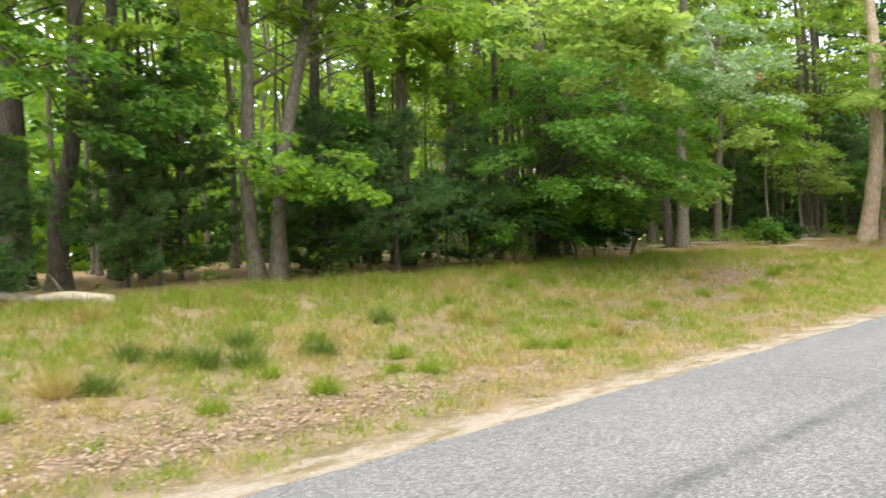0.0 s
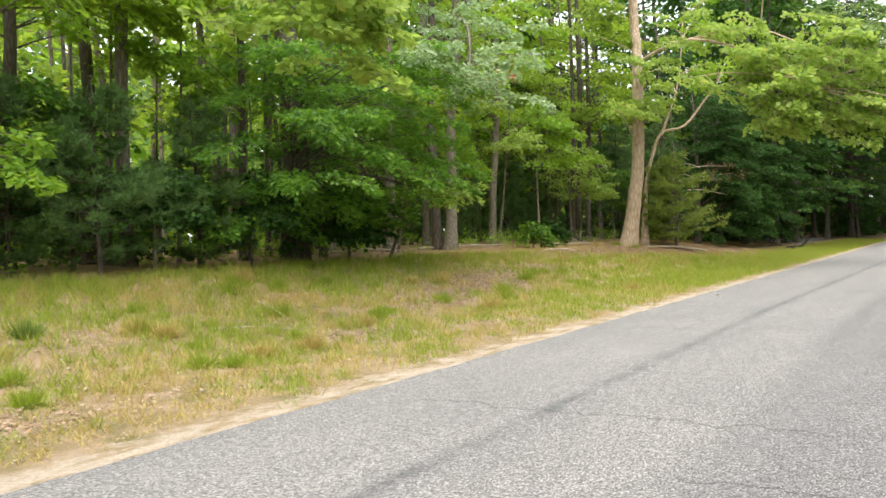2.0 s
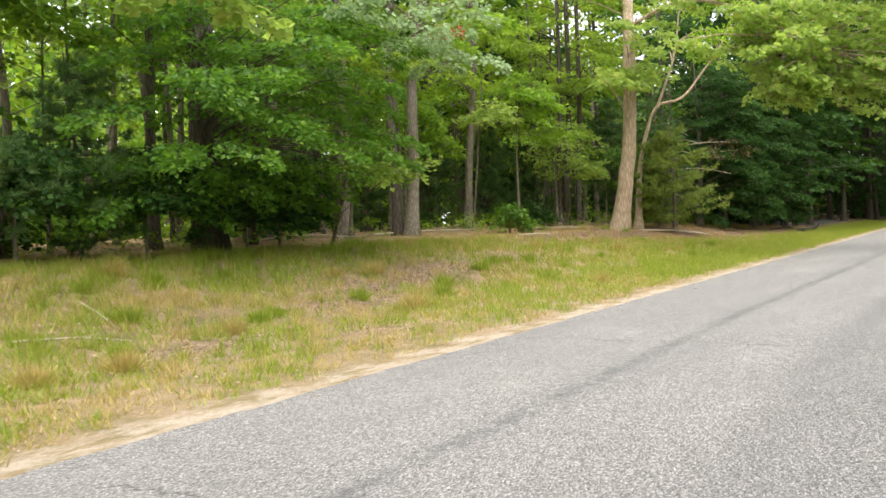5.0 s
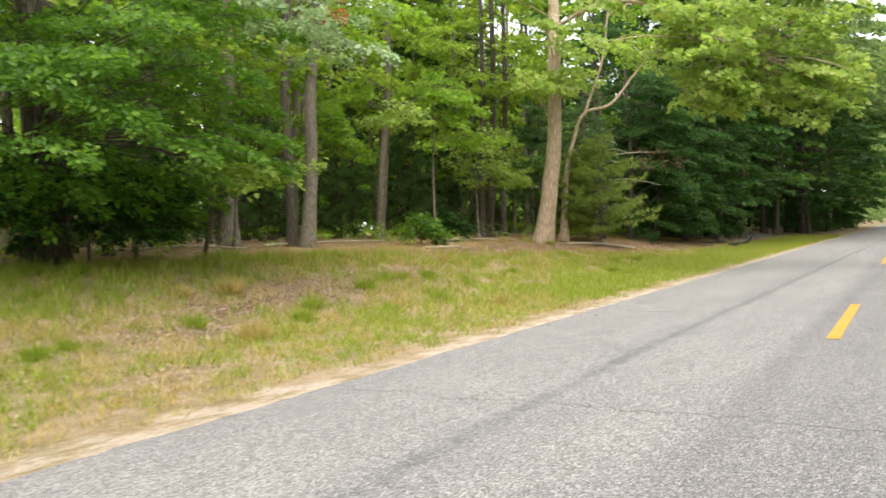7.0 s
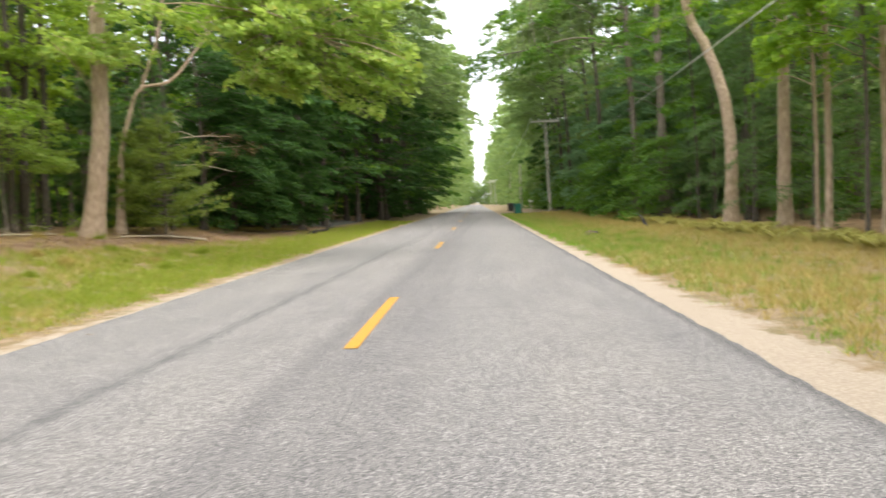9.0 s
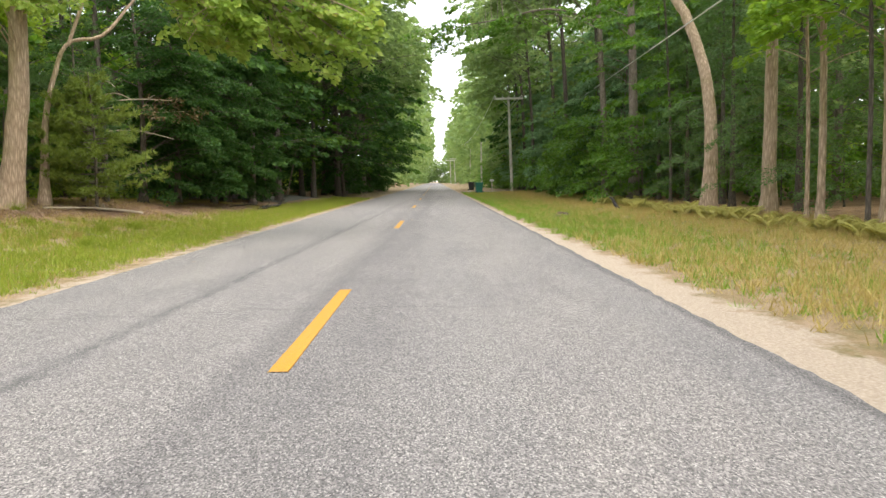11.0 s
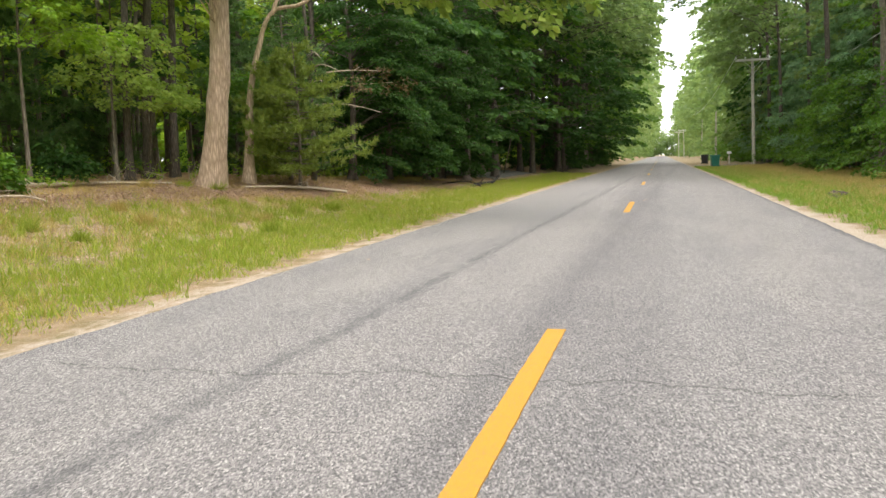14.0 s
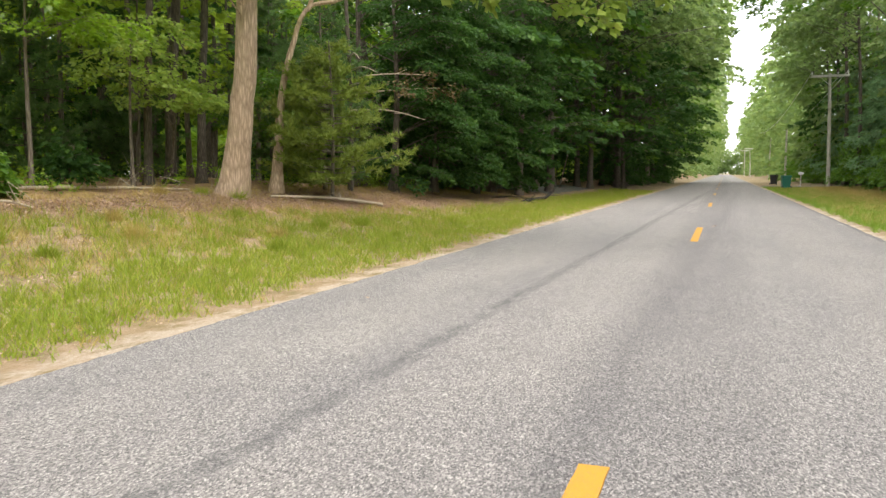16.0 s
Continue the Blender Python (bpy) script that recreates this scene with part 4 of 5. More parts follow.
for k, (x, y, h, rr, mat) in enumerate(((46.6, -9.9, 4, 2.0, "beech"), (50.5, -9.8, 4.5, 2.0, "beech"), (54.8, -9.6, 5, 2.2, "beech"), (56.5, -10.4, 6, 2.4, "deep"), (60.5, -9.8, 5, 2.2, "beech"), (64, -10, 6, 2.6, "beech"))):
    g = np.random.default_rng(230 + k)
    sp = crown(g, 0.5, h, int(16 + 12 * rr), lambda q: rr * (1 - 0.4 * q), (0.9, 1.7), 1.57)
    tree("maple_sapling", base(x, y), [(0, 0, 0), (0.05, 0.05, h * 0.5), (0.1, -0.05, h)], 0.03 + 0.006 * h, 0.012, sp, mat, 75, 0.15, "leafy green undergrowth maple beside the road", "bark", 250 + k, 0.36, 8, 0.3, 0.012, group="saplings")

# ---- the wood behind: a few kinds of tree, repeated ----
def stand(proto, spots, g, lo=0.85, hi=1.2):
    for x, y in spots:
        s = g.uniform(lo, hi)
        copy_thing(proto, pose(*base(x, y), g.normal(0, 1.5), g.normal(0, 1.5), g.uniform(0, 360)) @ Matrix.Diagonal((s, s, s, 1)))


def wood_tree(name, x, y, h, r, z0, n, reach, leaf, per, size, label, seed, bark="bark", length=(1.4, 2.6), low=1.0):
    g = np.random.default_rng(seed)
    return tree(name, base(x, y), [(0, 0, 0), (g.normal(0, 0.1), g.normal(0, 0.1), h * 0.3), (g.normal(0, 0.25), g.normal(0, 0.25), h * 0.65), (0, 0, h)], r, r * 0.35, crown(g, z0, h + 1, n, lambda q: reach * (0.75 + 0.5 * math.sin(math.pi * min(1, q + 0.15)) - 0.5 * q), length, None, low), leaf, per, size, label, bark, seed, 0.36, 7)


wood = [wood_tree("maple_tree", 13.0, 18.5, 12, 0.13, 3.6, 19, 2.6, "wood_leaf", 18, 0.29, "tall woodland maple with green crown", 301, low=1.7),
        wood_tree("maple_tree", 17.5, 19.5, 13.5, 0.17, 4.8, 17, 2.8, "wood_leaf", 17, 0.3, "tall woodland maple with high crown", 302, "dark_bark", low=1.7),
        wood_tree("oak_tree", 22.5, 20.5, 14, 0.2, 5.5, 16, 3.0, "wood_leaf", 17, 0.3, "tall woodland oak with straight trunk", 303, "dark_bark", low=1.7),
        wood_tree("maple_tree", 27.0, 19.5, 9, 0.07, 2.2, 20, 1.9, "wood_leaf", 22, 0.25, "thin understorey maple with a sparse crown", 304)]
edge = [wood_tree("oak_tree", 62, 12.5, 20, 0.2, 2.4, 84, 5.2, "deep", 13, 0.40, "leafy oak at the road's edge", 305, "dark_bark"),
        wood_tree("maple_tree", 68, 14.5, 21, 0.2, 2.0, 84, 5.2, "deep", 13, 0.41, "dense maple with shade-tinted leaves at the road's edge", 306, "dark_bark"),
        wood_tree("maple_tree", 75, 12.8, 22, 0.2, 3.0, 84, 5.2, "beech", 13, 0.40, "tall green maple at the road's edge", 307),
        wood_tree("oak_tree", 71, -14.0, 20, 0.2, 2.4, 80, 5.0, "far_leaf", 13, 0.40, "tall grey-green oak at the road's edge", 308)]
g = np.random.default_rng(401)


def spots(x0, x1, y0, y1, step, keep=1.0):
    out = []
    for x in np.arange(x0, x1, step):
        for y in np.arange(y0, y1, step):
            if g.random() < keep:
                out.append((x + g.uniform(-0.45, 0.45) * step, y + g.uniform(-0.45, 0.45) * step))
    return out


for k, s in enumerate([q for q in spots(-14, 58, 17.5, 27, 3.7) if not (-2 < q[0] < 28) or g.random() < 0.3] + [q for q in spots(-14, 70, 28, 44, 6.5) if not (5 < q[0] < 42) or g.random() < 0.4] + spots(-12, 20, -26, -13.5, 4.6) + spots(-14, 24, -13, -11, 3.5)):
    stand(wood[int(g.integers(0, 4))], [s], g)
for x in np.arange(54, 128, 4.0):
    stand(edge[int(g.integers(0, 3))], [(x + g.uniform(-1, 1), np.interp(x, [54, 58, 72, 78, 128], [11.0, 12.2, 12.0, 8.2, 7.4]) + g.uniform(-0.6, 0.8)), (x + g.uniform(-1, 1), 17 + g.uniform(-1, 1))], g, 0.9, 1.15)
for x in np.arange(40, 128, 4.2):
    stand(edge[(0, 2, 3, 3)[int(g.integers(0, 4))]], [(x + g.uniform(-1, 1), np.interp(x, [40, 60, 66, 89, 97, 128], [-15.5, -15.5, -16.6, -16.4, -13.2, -12.4]) + g.uniform(-0.8, 0.6))], g, 0.85, 1.05)
for x in np.arange(-16, 24, 6.0):
    stand(edge[int(g.integers(0, 3))], [(x + g.uniform(-1, 1), -13.5 + g.uniform(-1, 1))], g, 0.8, 1.0)

for x, y in ((76.5, 7.4), (53.0, 9.6), (62.5, -14.6), (38.5, 19.0), (44.0, 17.5), (49.5, 16.5), (33.5, 21.0), (28.0, 23.5), (40.5, 24.0)):
    stand(edge[int(g.integers(0, 3))], [(x, y)], g, 0.75, 0.95)
for q in spots(18, 132, -25, -16.5, 6.0):
    stand(edge[2 + int(g.integers(0, 2))], [q], g, 0.7, 0.95)

# slender stems crowding the wood
slender = [wood_tree("maple_tree", 21.5, 16.6, 13, 0.065, 8.5, 4, 1.4, "wood_leaf", 20, 0.24, "slender woodland maple with a bare stem", 313, "dark_bark", low=1.2),
           wood_tree("oak_tree", 25.6, 18.2, 14, 0.10, 9.0, 4, 1.6, "wood_leaf", 20, 0.24, "slender woodland oak with a bare stem", 314, "bark", low=1.2)]
gt = np.random.default_rng(421)
for k in range(52):
    stand(slender[int(gt.integers(0, 2))], [(gt.uniform(14, 46), 15.2 + 12 * gt.random() ** 1.3)], gt, 0.8, 1.15)
for k in range(16):
    stand(slender[int(gt.integers(0, 2))], [(gt.uniform(1, 14), 15.6 + 9 * gt.random())], gt, 0.8, 1.15)

# tall roadside trees whose upper limbs arch over the road
def arching(x, y, out, rise, leaf, label, seed):
    """A tall tree with most of its upper limbs reaching towards -y, higher the farther out."""
    g = np.random.default_rng(seed)
    sp = []
    for k in range(78):
        d = out * g.random() ** 0.8
        sp.append((g.normal(0, 2.3), -d + g.normal(0.4, 0.5), rise + 0.28 * d + g.uniform(0, 9.5) * (1 - 0.45 * d / out), -1.57 + g.normal(0, 0.5), g.uniform(1.6, 2.8), g.uniform(1.1, 2.0)))
    sp += crown(g, rise + 1.0, 20, 20, lambda q: 3.0, (1.6, 2.6))
    return tree("oak_tree", base(x, y), [(0, 0, 0), (0.1, -0.1, 6), (0, -0.5, 13), (0.1, -1.2, 20)], 0.2, 0.06, sp, leaf, 15, 0.36, label, "dark_bark", seed, 0.36, 8)


ga = np.random.default_rng(455)
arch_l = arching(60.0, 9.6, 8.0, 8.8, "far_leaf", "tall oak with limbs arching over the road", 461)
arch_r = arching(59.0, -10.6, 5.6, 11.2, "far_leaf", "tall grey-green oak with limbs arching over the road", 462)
arch_r.rotation_euler = (0, 0, math.pi)
for x in np.arange(71, 126, 10.5):
    copy_thing(arch_l, pose(*base(x, 9.2 + ga.uniform(-0.6, 0.6)), 0, 0, ga.normal(0, 16)) @ Matrix.Scale(ga.uniform(0.95, 1.12), 4))
for x in np.arange(68, 126, 9.5):
    copy_thing(arch_r, pose(*base(x, -10.4 + ga.uniform(-0.5, 0.5)), 0, 0, 180 + ga.normal(0, 16)) @ Matrix.Scale(ga.uniform(0.95, 1.15), 4))

# low undergrowth beside the far road; the first shrub has shade-tinted leaves
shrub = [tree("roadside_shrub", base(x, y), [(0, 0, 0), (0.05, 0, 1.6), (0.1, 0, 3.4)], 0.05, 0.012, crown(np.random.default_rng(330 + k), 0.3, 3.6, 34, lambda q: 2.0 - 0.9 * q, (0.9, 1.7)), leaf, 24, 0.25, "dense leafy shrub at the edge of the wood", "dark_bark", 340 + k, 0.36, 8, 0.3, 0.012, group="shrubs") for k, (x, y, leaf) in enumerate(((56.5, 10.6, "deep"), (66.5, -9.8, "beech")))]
for x in np.arange(48, 128, 3.0):
    stand(shrub[0], [(x + g.uniform(-1, 1), np.interp(x, [48, 58, 74, 80, 128], [13.0, 14.0, 13.2, 8.6, 7.6]) + g.uniform(-0.5, 0.8))], g, 0.7, 1.3)
    stand(shrub[1], [(x + 14 + g.uniform(-1, 1), -10.4 + 0.012 * (x - 58) + g.uniform(-0.8, 0.4))], g, 0.6, 1.2)

for q in spots(54, 84, 17, 24, 4.0, 0.9):
    stand(shrub[0], [q], g, 1.2, 1.8)
for q in spots(84, 128, 12, 16, 4.5, 0.9):
    stand(shrub[0], [q], g, 1.0, 1.5)
for q in spots(16, 60, -18, -13.5, 3.8, 0.9):
    stand(shrub[1], [q], g, 0.6, 1.0)
for q in spots(-10, 58, 18, 29, 5.0, 0.75):
    stand(shrub[1 if g.random() < 0.6 and q[0] < 22 else 0], [q], g, 0.6, 1.1)

# leafy maples that wall the far -y side down to the ground
leafy = [wood_tree("maple_tree", 54.5, -11.2, 8.0, 0.08, 0.7, 80, 2.5, "cool", 34, 0.2, "leafy cool-green maple with boughs down to the ground", 311, "bark", (1.1, 2.0)),
         wood_tree("maple_tree", 58.5, -11.8, 10.5, 0.1, 0.9, 90, 2.8, "cool", 30, 0.21, "tall leafy cool-green maple beside the road", 312, "bark", (1.2, 2.2))]
gr = np.random.default_rng(411)
for x in np.arange(62, 112, 3.1):
    stand(leafy[int(gr.integers(0, 2))], [(x + gr.uniform(-1, 1), -12.0 + gr.uniform(-0.8, 0.6))], gr, 0.85, 1.15)
for x in np.arange(50, 112, 4.3):
    stand(leafy[1], [(x + gr.uniform(-1, 1), -14.6 + gr.uniform(-0.8, 0.6))], gr, 1.1, 1.5)

# far rows down the road, and the closing woods on both sides
def far_woods(name, label, sprays, leaf, per, size, seed):
    v, f = spray_leaves(sprays, per, size, np.random.default_rng(seed), tilt=1.6, thick=0.45)
    ob = part(name, to_mesh(name, v, f), M[leaf])
    return tagged(ob, label, "trees", kind="stuff")


def wall_sprays(g, n, xr, yr, zr, heading, ln=(3, 6)):
    out = []
    for i in range(n):
        l = g.uniform(*ln)
        out.append((g.uniform(*xr), g.uniform(*yr), g.uniform(*zr), heading + g.normal(0, 0.6), l, l * g.uniform(0.6, 1.0)))
    return out


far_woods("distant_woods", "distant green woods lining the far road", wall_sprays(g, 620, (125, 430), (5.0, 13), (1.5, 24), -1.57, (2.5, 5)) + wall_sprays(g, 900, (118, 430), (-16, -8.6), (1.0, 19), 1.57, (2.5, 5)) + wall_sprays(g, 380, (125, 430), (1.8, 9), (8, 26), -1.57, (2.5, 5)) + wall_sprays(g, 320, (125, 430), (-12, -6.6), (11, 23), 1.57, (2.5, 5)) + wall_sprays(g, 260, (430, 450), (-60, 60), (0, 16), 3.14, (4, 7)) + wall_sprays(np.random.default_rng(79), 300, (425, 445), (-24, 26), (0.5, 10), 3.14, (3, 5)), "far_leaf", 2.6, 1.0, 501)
herbs = []
for k in range(420):
    x, y, l = g.uniform(-4, 50), g.uniform(12.7, 16.5), g.uniform(0.3, 0.8)
    y -= np.interp(x, [30, 36], [0.0, 1.2])
    herbs.append((x, y, float(ground_height(x, y)) + g.uniform(0.12, 0.6), g.uniform(0, 6.28), l, l * 0.7))
v, f = spray_leaves(herbs, 95, 0.085, np.random.default_rng(504), thick=0.05)
tagged(part("woodland_herbs", to_mesh("woodland_herbs", v, f), M["maple"]), "low green herbs on the woodland floor", "herbs", kind="stuff")
far_woods("undergrowth", "dark green undergrowth deep in the woods", wall_sprays(g, 640, (-30, 150), (30, 44), (1.0, 5.5), -1.57, (2.5, 5)) + wall_sprays(g, 360, (-30, 150), (-30, -20), (0.3, 5.0), 1.57, (2.5, 5)) + wall_sprays(np.random.default_rng(80), 300, (40, 180), (-32, -21), (3, 14), 1.57, (2.5, 5)) + wall_sprays(np.random.default_rng(83), 260, (70, 200), (-30, -18), (1, 12), 2.2, (2.5, 5)) + wall_sprays(np.random.default_rng(77), 300, (95, 240), (15, 34), (0.2, 6), 3.6, (2.5, 5)) + wall_sprays(np.random.default_rng(81), 170, (-40, 30), (29, 40), (0.5, 12), -1.57, (2.5, 5)) + wall_sprays(np.random.default_rng(78), 60, (60, 100), (24, 30), (0.2, 5), 3.6, (2.5, 5)), "maple", 4.6, 0.62, 503)
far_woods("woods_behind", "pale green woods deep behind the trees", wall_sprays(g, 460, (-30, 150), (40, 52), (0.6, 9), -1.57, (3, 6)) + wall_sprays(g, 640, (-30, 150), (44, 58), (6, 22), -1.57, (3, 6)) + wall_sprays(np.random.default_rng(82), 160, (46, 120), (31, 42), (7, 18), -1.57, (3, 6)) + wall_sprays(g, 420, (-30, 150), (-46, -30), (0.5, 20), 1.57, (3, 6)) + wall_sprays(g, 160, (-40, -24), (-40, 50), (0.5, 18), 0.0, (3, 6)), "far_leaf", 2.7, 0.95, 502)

# backdrop leaves whose bright colour stands in for sun behind the trunks
far_woods("sun_tinted_woods", "leaves deep in the wood with sunlight put into their yellow-green colour", [(x, y, 1.0 + (y - 32) * 0.75 * g.random() + 1.5 * g.random(), -1.57 + g.normal(0, 0.6), 3.0, 2.2) for x, y in zip(g.uniform(-4, 46, 420), g.uniform(32, 50, 420))] + wall_sprays(np.random.default_rng(84), 1000, (-4, 85), (46, 62), (6, 30), -1.57, (2.5, 4.5)), "wood_leaf", 6.0, 0.5, 505)

# ---- poles, wires, bins ----
def utility_pole(x, y, height, lean=0.0, arm=True, label="weathered wooden utility pole with a crossarm"):
    ob = new("utility_pole")
    ob.location = base(x, y)
    tagged(ob, label, "utility pole", "utility poles")
    s = Shape()
    s.tube([(0, 0, -0.5), (0, lean * 0.5, height * 0.5), (0, lean, height)], [0.16, 0.14, 0.11], 12)
    part("pole", s.mesh("pole"), M["pole"], ob)
    if arm:
        bm = bmesh.new()
        box(bm, -0.16, lean, height - 0.22, 0.13, 2.9, 0.19, 0.012)
        part("crossarm", bm_mesh("crossarm", bm), M["arm"], ob, "bleached pale wooden crossarm")
        for sgn in (-1, 1):
            s = Shape()
            s.tube([(-0.1, lean + sgn * 0.75, height - 0.3), (-0.1, lean * 0.9 + sgn * 0.05, height - 0.95)], [0.02, 0.02], 5)
            part("brace", s.mesh("brace"), M["wire"], ob)
        for dy in (-1.35, -0.6, 0.6, 1.35):
            s = Shape()
            s.tube([(-0.14, lean + dy, height - 0.16), (-0.14, lean + dy, height - 0.08), (-0.14, lean + dy, height - 0.04), (-0.14, lean + dy, height + 0.04), (-0.14, lean + dy, height + 0.07)], [0.015, 0.02, 0.06, 0.055, 0.02], 8)
            part("insulator", s.mesh("insulator"), M["porcelain"], ob)
    return ob


utility_pole(89, -8.0, 9.5, 0.25)
utility_pole(197, -8.6, 9.4, -0.2)
utility_pole(132, -7.5, 7.2, 0.0, False, "plain weathered wooden pole without crossarm")
utility_pole(255, -6.6, 8.2, 0.3)
utility_pole(304, -6.1, 9.0, 0.1)

span = np.array([0.0, 0.25, 0.5, 0.75, 1.0])
wires = [((66, -10.8, 6.9), (24, -7.4, 5.6), 0.0, "sagging grey service wire beside the trees")]
for dy in (-1.35, 1.35):
    wires.append(((88.9, -7.75 + dy, 9.6), (196.9, -7.9 + dy, 9.6), 1.4, "thin power line between utility poles"))
for a3, b3, sag, lab in wires:
    s = Shape()
    t = np.linspace(0, 1, 25)[:, None]
    line = np.array(a3) * (1 - t) + np.array(b3) * t - np.array([[0, 0, 1.0]]) * sag * 4 * t * (1 - t)
    s.tube(line, np.full(25, 0.022), 5)
    tagged(part("power_line", s.mesh("power_line"), M["wire"]), lab, "wire", "overhead wires")


def wheelie_bin(x, y, mat, label, turn):
    ob = new("wheeled_bin")
    ob.matrix_basis = pose(*base(x, y), 0, 0, turn)
    tagged(ob, label, "rubbish bin", "wheeled bins")
    bm = bmesh.new()
    box(bm, 0, 0, 0.53, 0.60, 0.68, 0.9, 0.03, 0.82)
    box(bm, 0, 0, 0.965, 0.66, 0.74, 0.05, 0.015)
    part("body", bm_mesh("body", bm), M[mat], ob)
    bm = bmesh.new()
    box(bm, 0.0, 0, 1.03, 0.66, 0.76, 0.07, 0.03, 1.05)
    lid = part("lid", bm_mesh("lid", bm), M[mat], ob)
    s = Shape()
    s.tube([(-0.36, -0.26, 1.0), (-0.42, -0.26, 1.0), (-0.42, 0.26, 1.0), (-0.36, 0.26, 1.0)], [0.016] * 4, 6)
    part("handle", s.mesh("handle"), M[mat], lid)
    for sgn in (-1, 1):
        s = Shape()
        s.tube([(-0.26, sgn * 0.30, 0.12), (-0.26, sgn * 0.305, 0.12), (-0.26, sgn * 0.355, 0.12), (-0.26, sgn * 0.36, 0.12)], [0.02, 0.12, 0.12, 0.02], 14)
        part("wheel", s.mesh("wheel"), M["bin_black"], ob)


wheelie_bin(85.0, -4.45, "bin_green", "green plastic wheeled bin at the roadside", 10)
wheelie_bin(107.0, -4.75, "bin_black", "black plastic wheeled bin at the roadside", -15)

box_ob = new("mailbox")
box_ob.location = base(99, -6.7)
tagged(box_ob, "white mailbox on a wooden post in the verge", "mailbox")
bm = bmesh.new()
box(bm, 0, 0, 0.5, 0.1, 0.1, 1.2, 0.01)
part("post", bm_mesh("post", bm), M["pole"], box_ob)
bm = bmesh.new()
box(bm, 0, 0, 1.22, 0.2, 0.5, 0.24, 0.06)
part("body", bm_mesh("body", bm), M["white"], box_ob)

# gravel drives
for name, x0, x1, yy0, yy1, lab in (("driveway_1", 58, 73, 8.9, 24, "grey gravel drive under the trees"), ("driveway_2", 93.5, 98.5, -18, -3.0, "pale gravel drive beside the bins")):
    gx, gy2 = np.linspace(x0, x1, 24), np.linspace(yy0, yy1, 40)
    v, f = sheet(gx, gy2, lambda a, b2: ground_height(a, b2) + 0.03 - 0.06 * np.clip(np.abs((a - (x0 + x1) / 2) / (x1 - x0) * 2) + 0.25 * wave(a, b2, 1.3) - 0.6, 0, 1))
    tagged(part(name, to_mesh(name, v, f, True), M["gravel"]), lab, "drive", kind="structure")


# ---- fallen wood, clods, ferns ----
def log(pts, r0, r1, mat, label, twigs=3, seed=0):
    g = np.random.default_rng(seed)
    line = bend([(x, y, float(ground_height(x, y)) + dz) for x, y, dz in pts], 16)
    s = Shape()
    s.tube(np.vstack([line[:1], line, line[-1:]]), np.concatenate([[0.004], np.linspace(r0, r1, 16), [0.003]]), 9, 0.1, seed)
    for k in range(twigs):
        i = int(g.integers(3, 14))
        s.tube(bend([line[i], line[i] + g.normal(0, 0.15, 3) + [0, 0, 0.12], line[i] + g.normal(0, 0.25, 3) + [0, 0, 0.22]], 5), np.linspace(r1 * 0.6, 0.004, 5), 5)
    tagged(part("fallen_branch", s.mesh("fallen_branch"), M[mat]), label, "branch", "fallen branches")


log([(33.2, 11.0, 0.06), (34.6, 10.4, 0.1), (35.6, 9.9, 0.1), (36.5, 9.4, 0.05)], 0.035, 0.055, "dead_wood", "long pale barkless log lying on the bank", 3, 1)
log([(21.0, 14.2, 0.08), (23.4, 14.2, 0.1), (26.0, 14.0, 0.05)], 0.035, 0.025, "dead_wood", "pale fallen branch at the wood's edge", 3, 2)
log([(16.5, 14.4, 0.08), (18.6, 14.4, 0.12), (20.2, 14.0, 0.05)], 0.028, 0.02, "dead_wood", "pale fallen branch under the beech", 4, 3)
log([(27.6, 13.2, 0.08), (29.5, 13.0, 0.1), (31.6, 12.2, 0.06)], 0.05, 0.03, "dead_wood", "fallen branch beside the oak", 3, 4)
log([(24.9, 11.8, 0.03), (25.6, 11.2, 0.16), (26.0, 11.0, 0.05)], 0.03, 0.015, "dead_wood", "short crooked stick on the grass", 3, 5)
log([(2.0, 12.5, 0.12), (2.4, 12.2, 0.16), (2.9, 11.9, 0.1)], 0.08, 0.1, "dead_wood", "pale weathered log lying at the wood's edge", 1, 11)
log([(1.0, 13.1, 0.1), (1.5, 12.9, 0.14), (2.0, 12.7, 0.08)], 0.06, 0.08, "dead_wood", "grey weathered log half hidden in grass", 1, 12)
log([(8.2, 8.6, 0.04), (8.8, 8.3, 0.05), (9.3, 8.0, 0.03)], 0.012, 0.008, "dead_wood", "thin pale stick on the grass", 1, 6)
log([(49.2, 8.3, 0.03), (49.7, 7.9, 0.08), (50.1, 7.6, 0.18), (50.3, 7.4, 0.5)], 0.10, 0.05, "char", "charred black branch end sticking up from the verge", 3, 7)
log([(47.6, 9.4, 0.05), (49.0, 8.9, 0.12), (50.6, 8.8, 0.04)], 0.03, 0.02, "char", "dark fallen branch beside the charred one", 5, 8)
log([(46.8, 7.9, 0.03), (47.2, 7.7, 0.12), (47.4, 7.6, 0.06)], 0.06, 0.04, "char", "dark rotten wood lump on the verge", 2, 9)
log([(41.3, -7.5, 0.02), (41.5, -7.4, 0.25), (41.6, -7.35, 0.42), (41.9, -7.3, 0.5)], 0.09, 0.03, "char", "small dark broken stump in the verge", 1, 10)


for k, (x, y) in enumerate(((24.2, 13.0), (25.0, 13.3), (30.4, 12.6), (31.0, 12.8), (33.3, 12.4), (18.2, 13.0), (19.0, 13.4), (12.4, 12.9))):
    q = G.uniform(0, 6.28)
    log([(x, y, 0.02), (x + 0.4 * math.cos(q), y + 0.4 * math.sin(q), 0.14), (x + 0.9 * math.cos(q), y + 0.9 * math.sin(q), 0.06)], 0.014, 0.007, "dead_wood", "thin bare twig in a brush pile", 5, 20 + k)


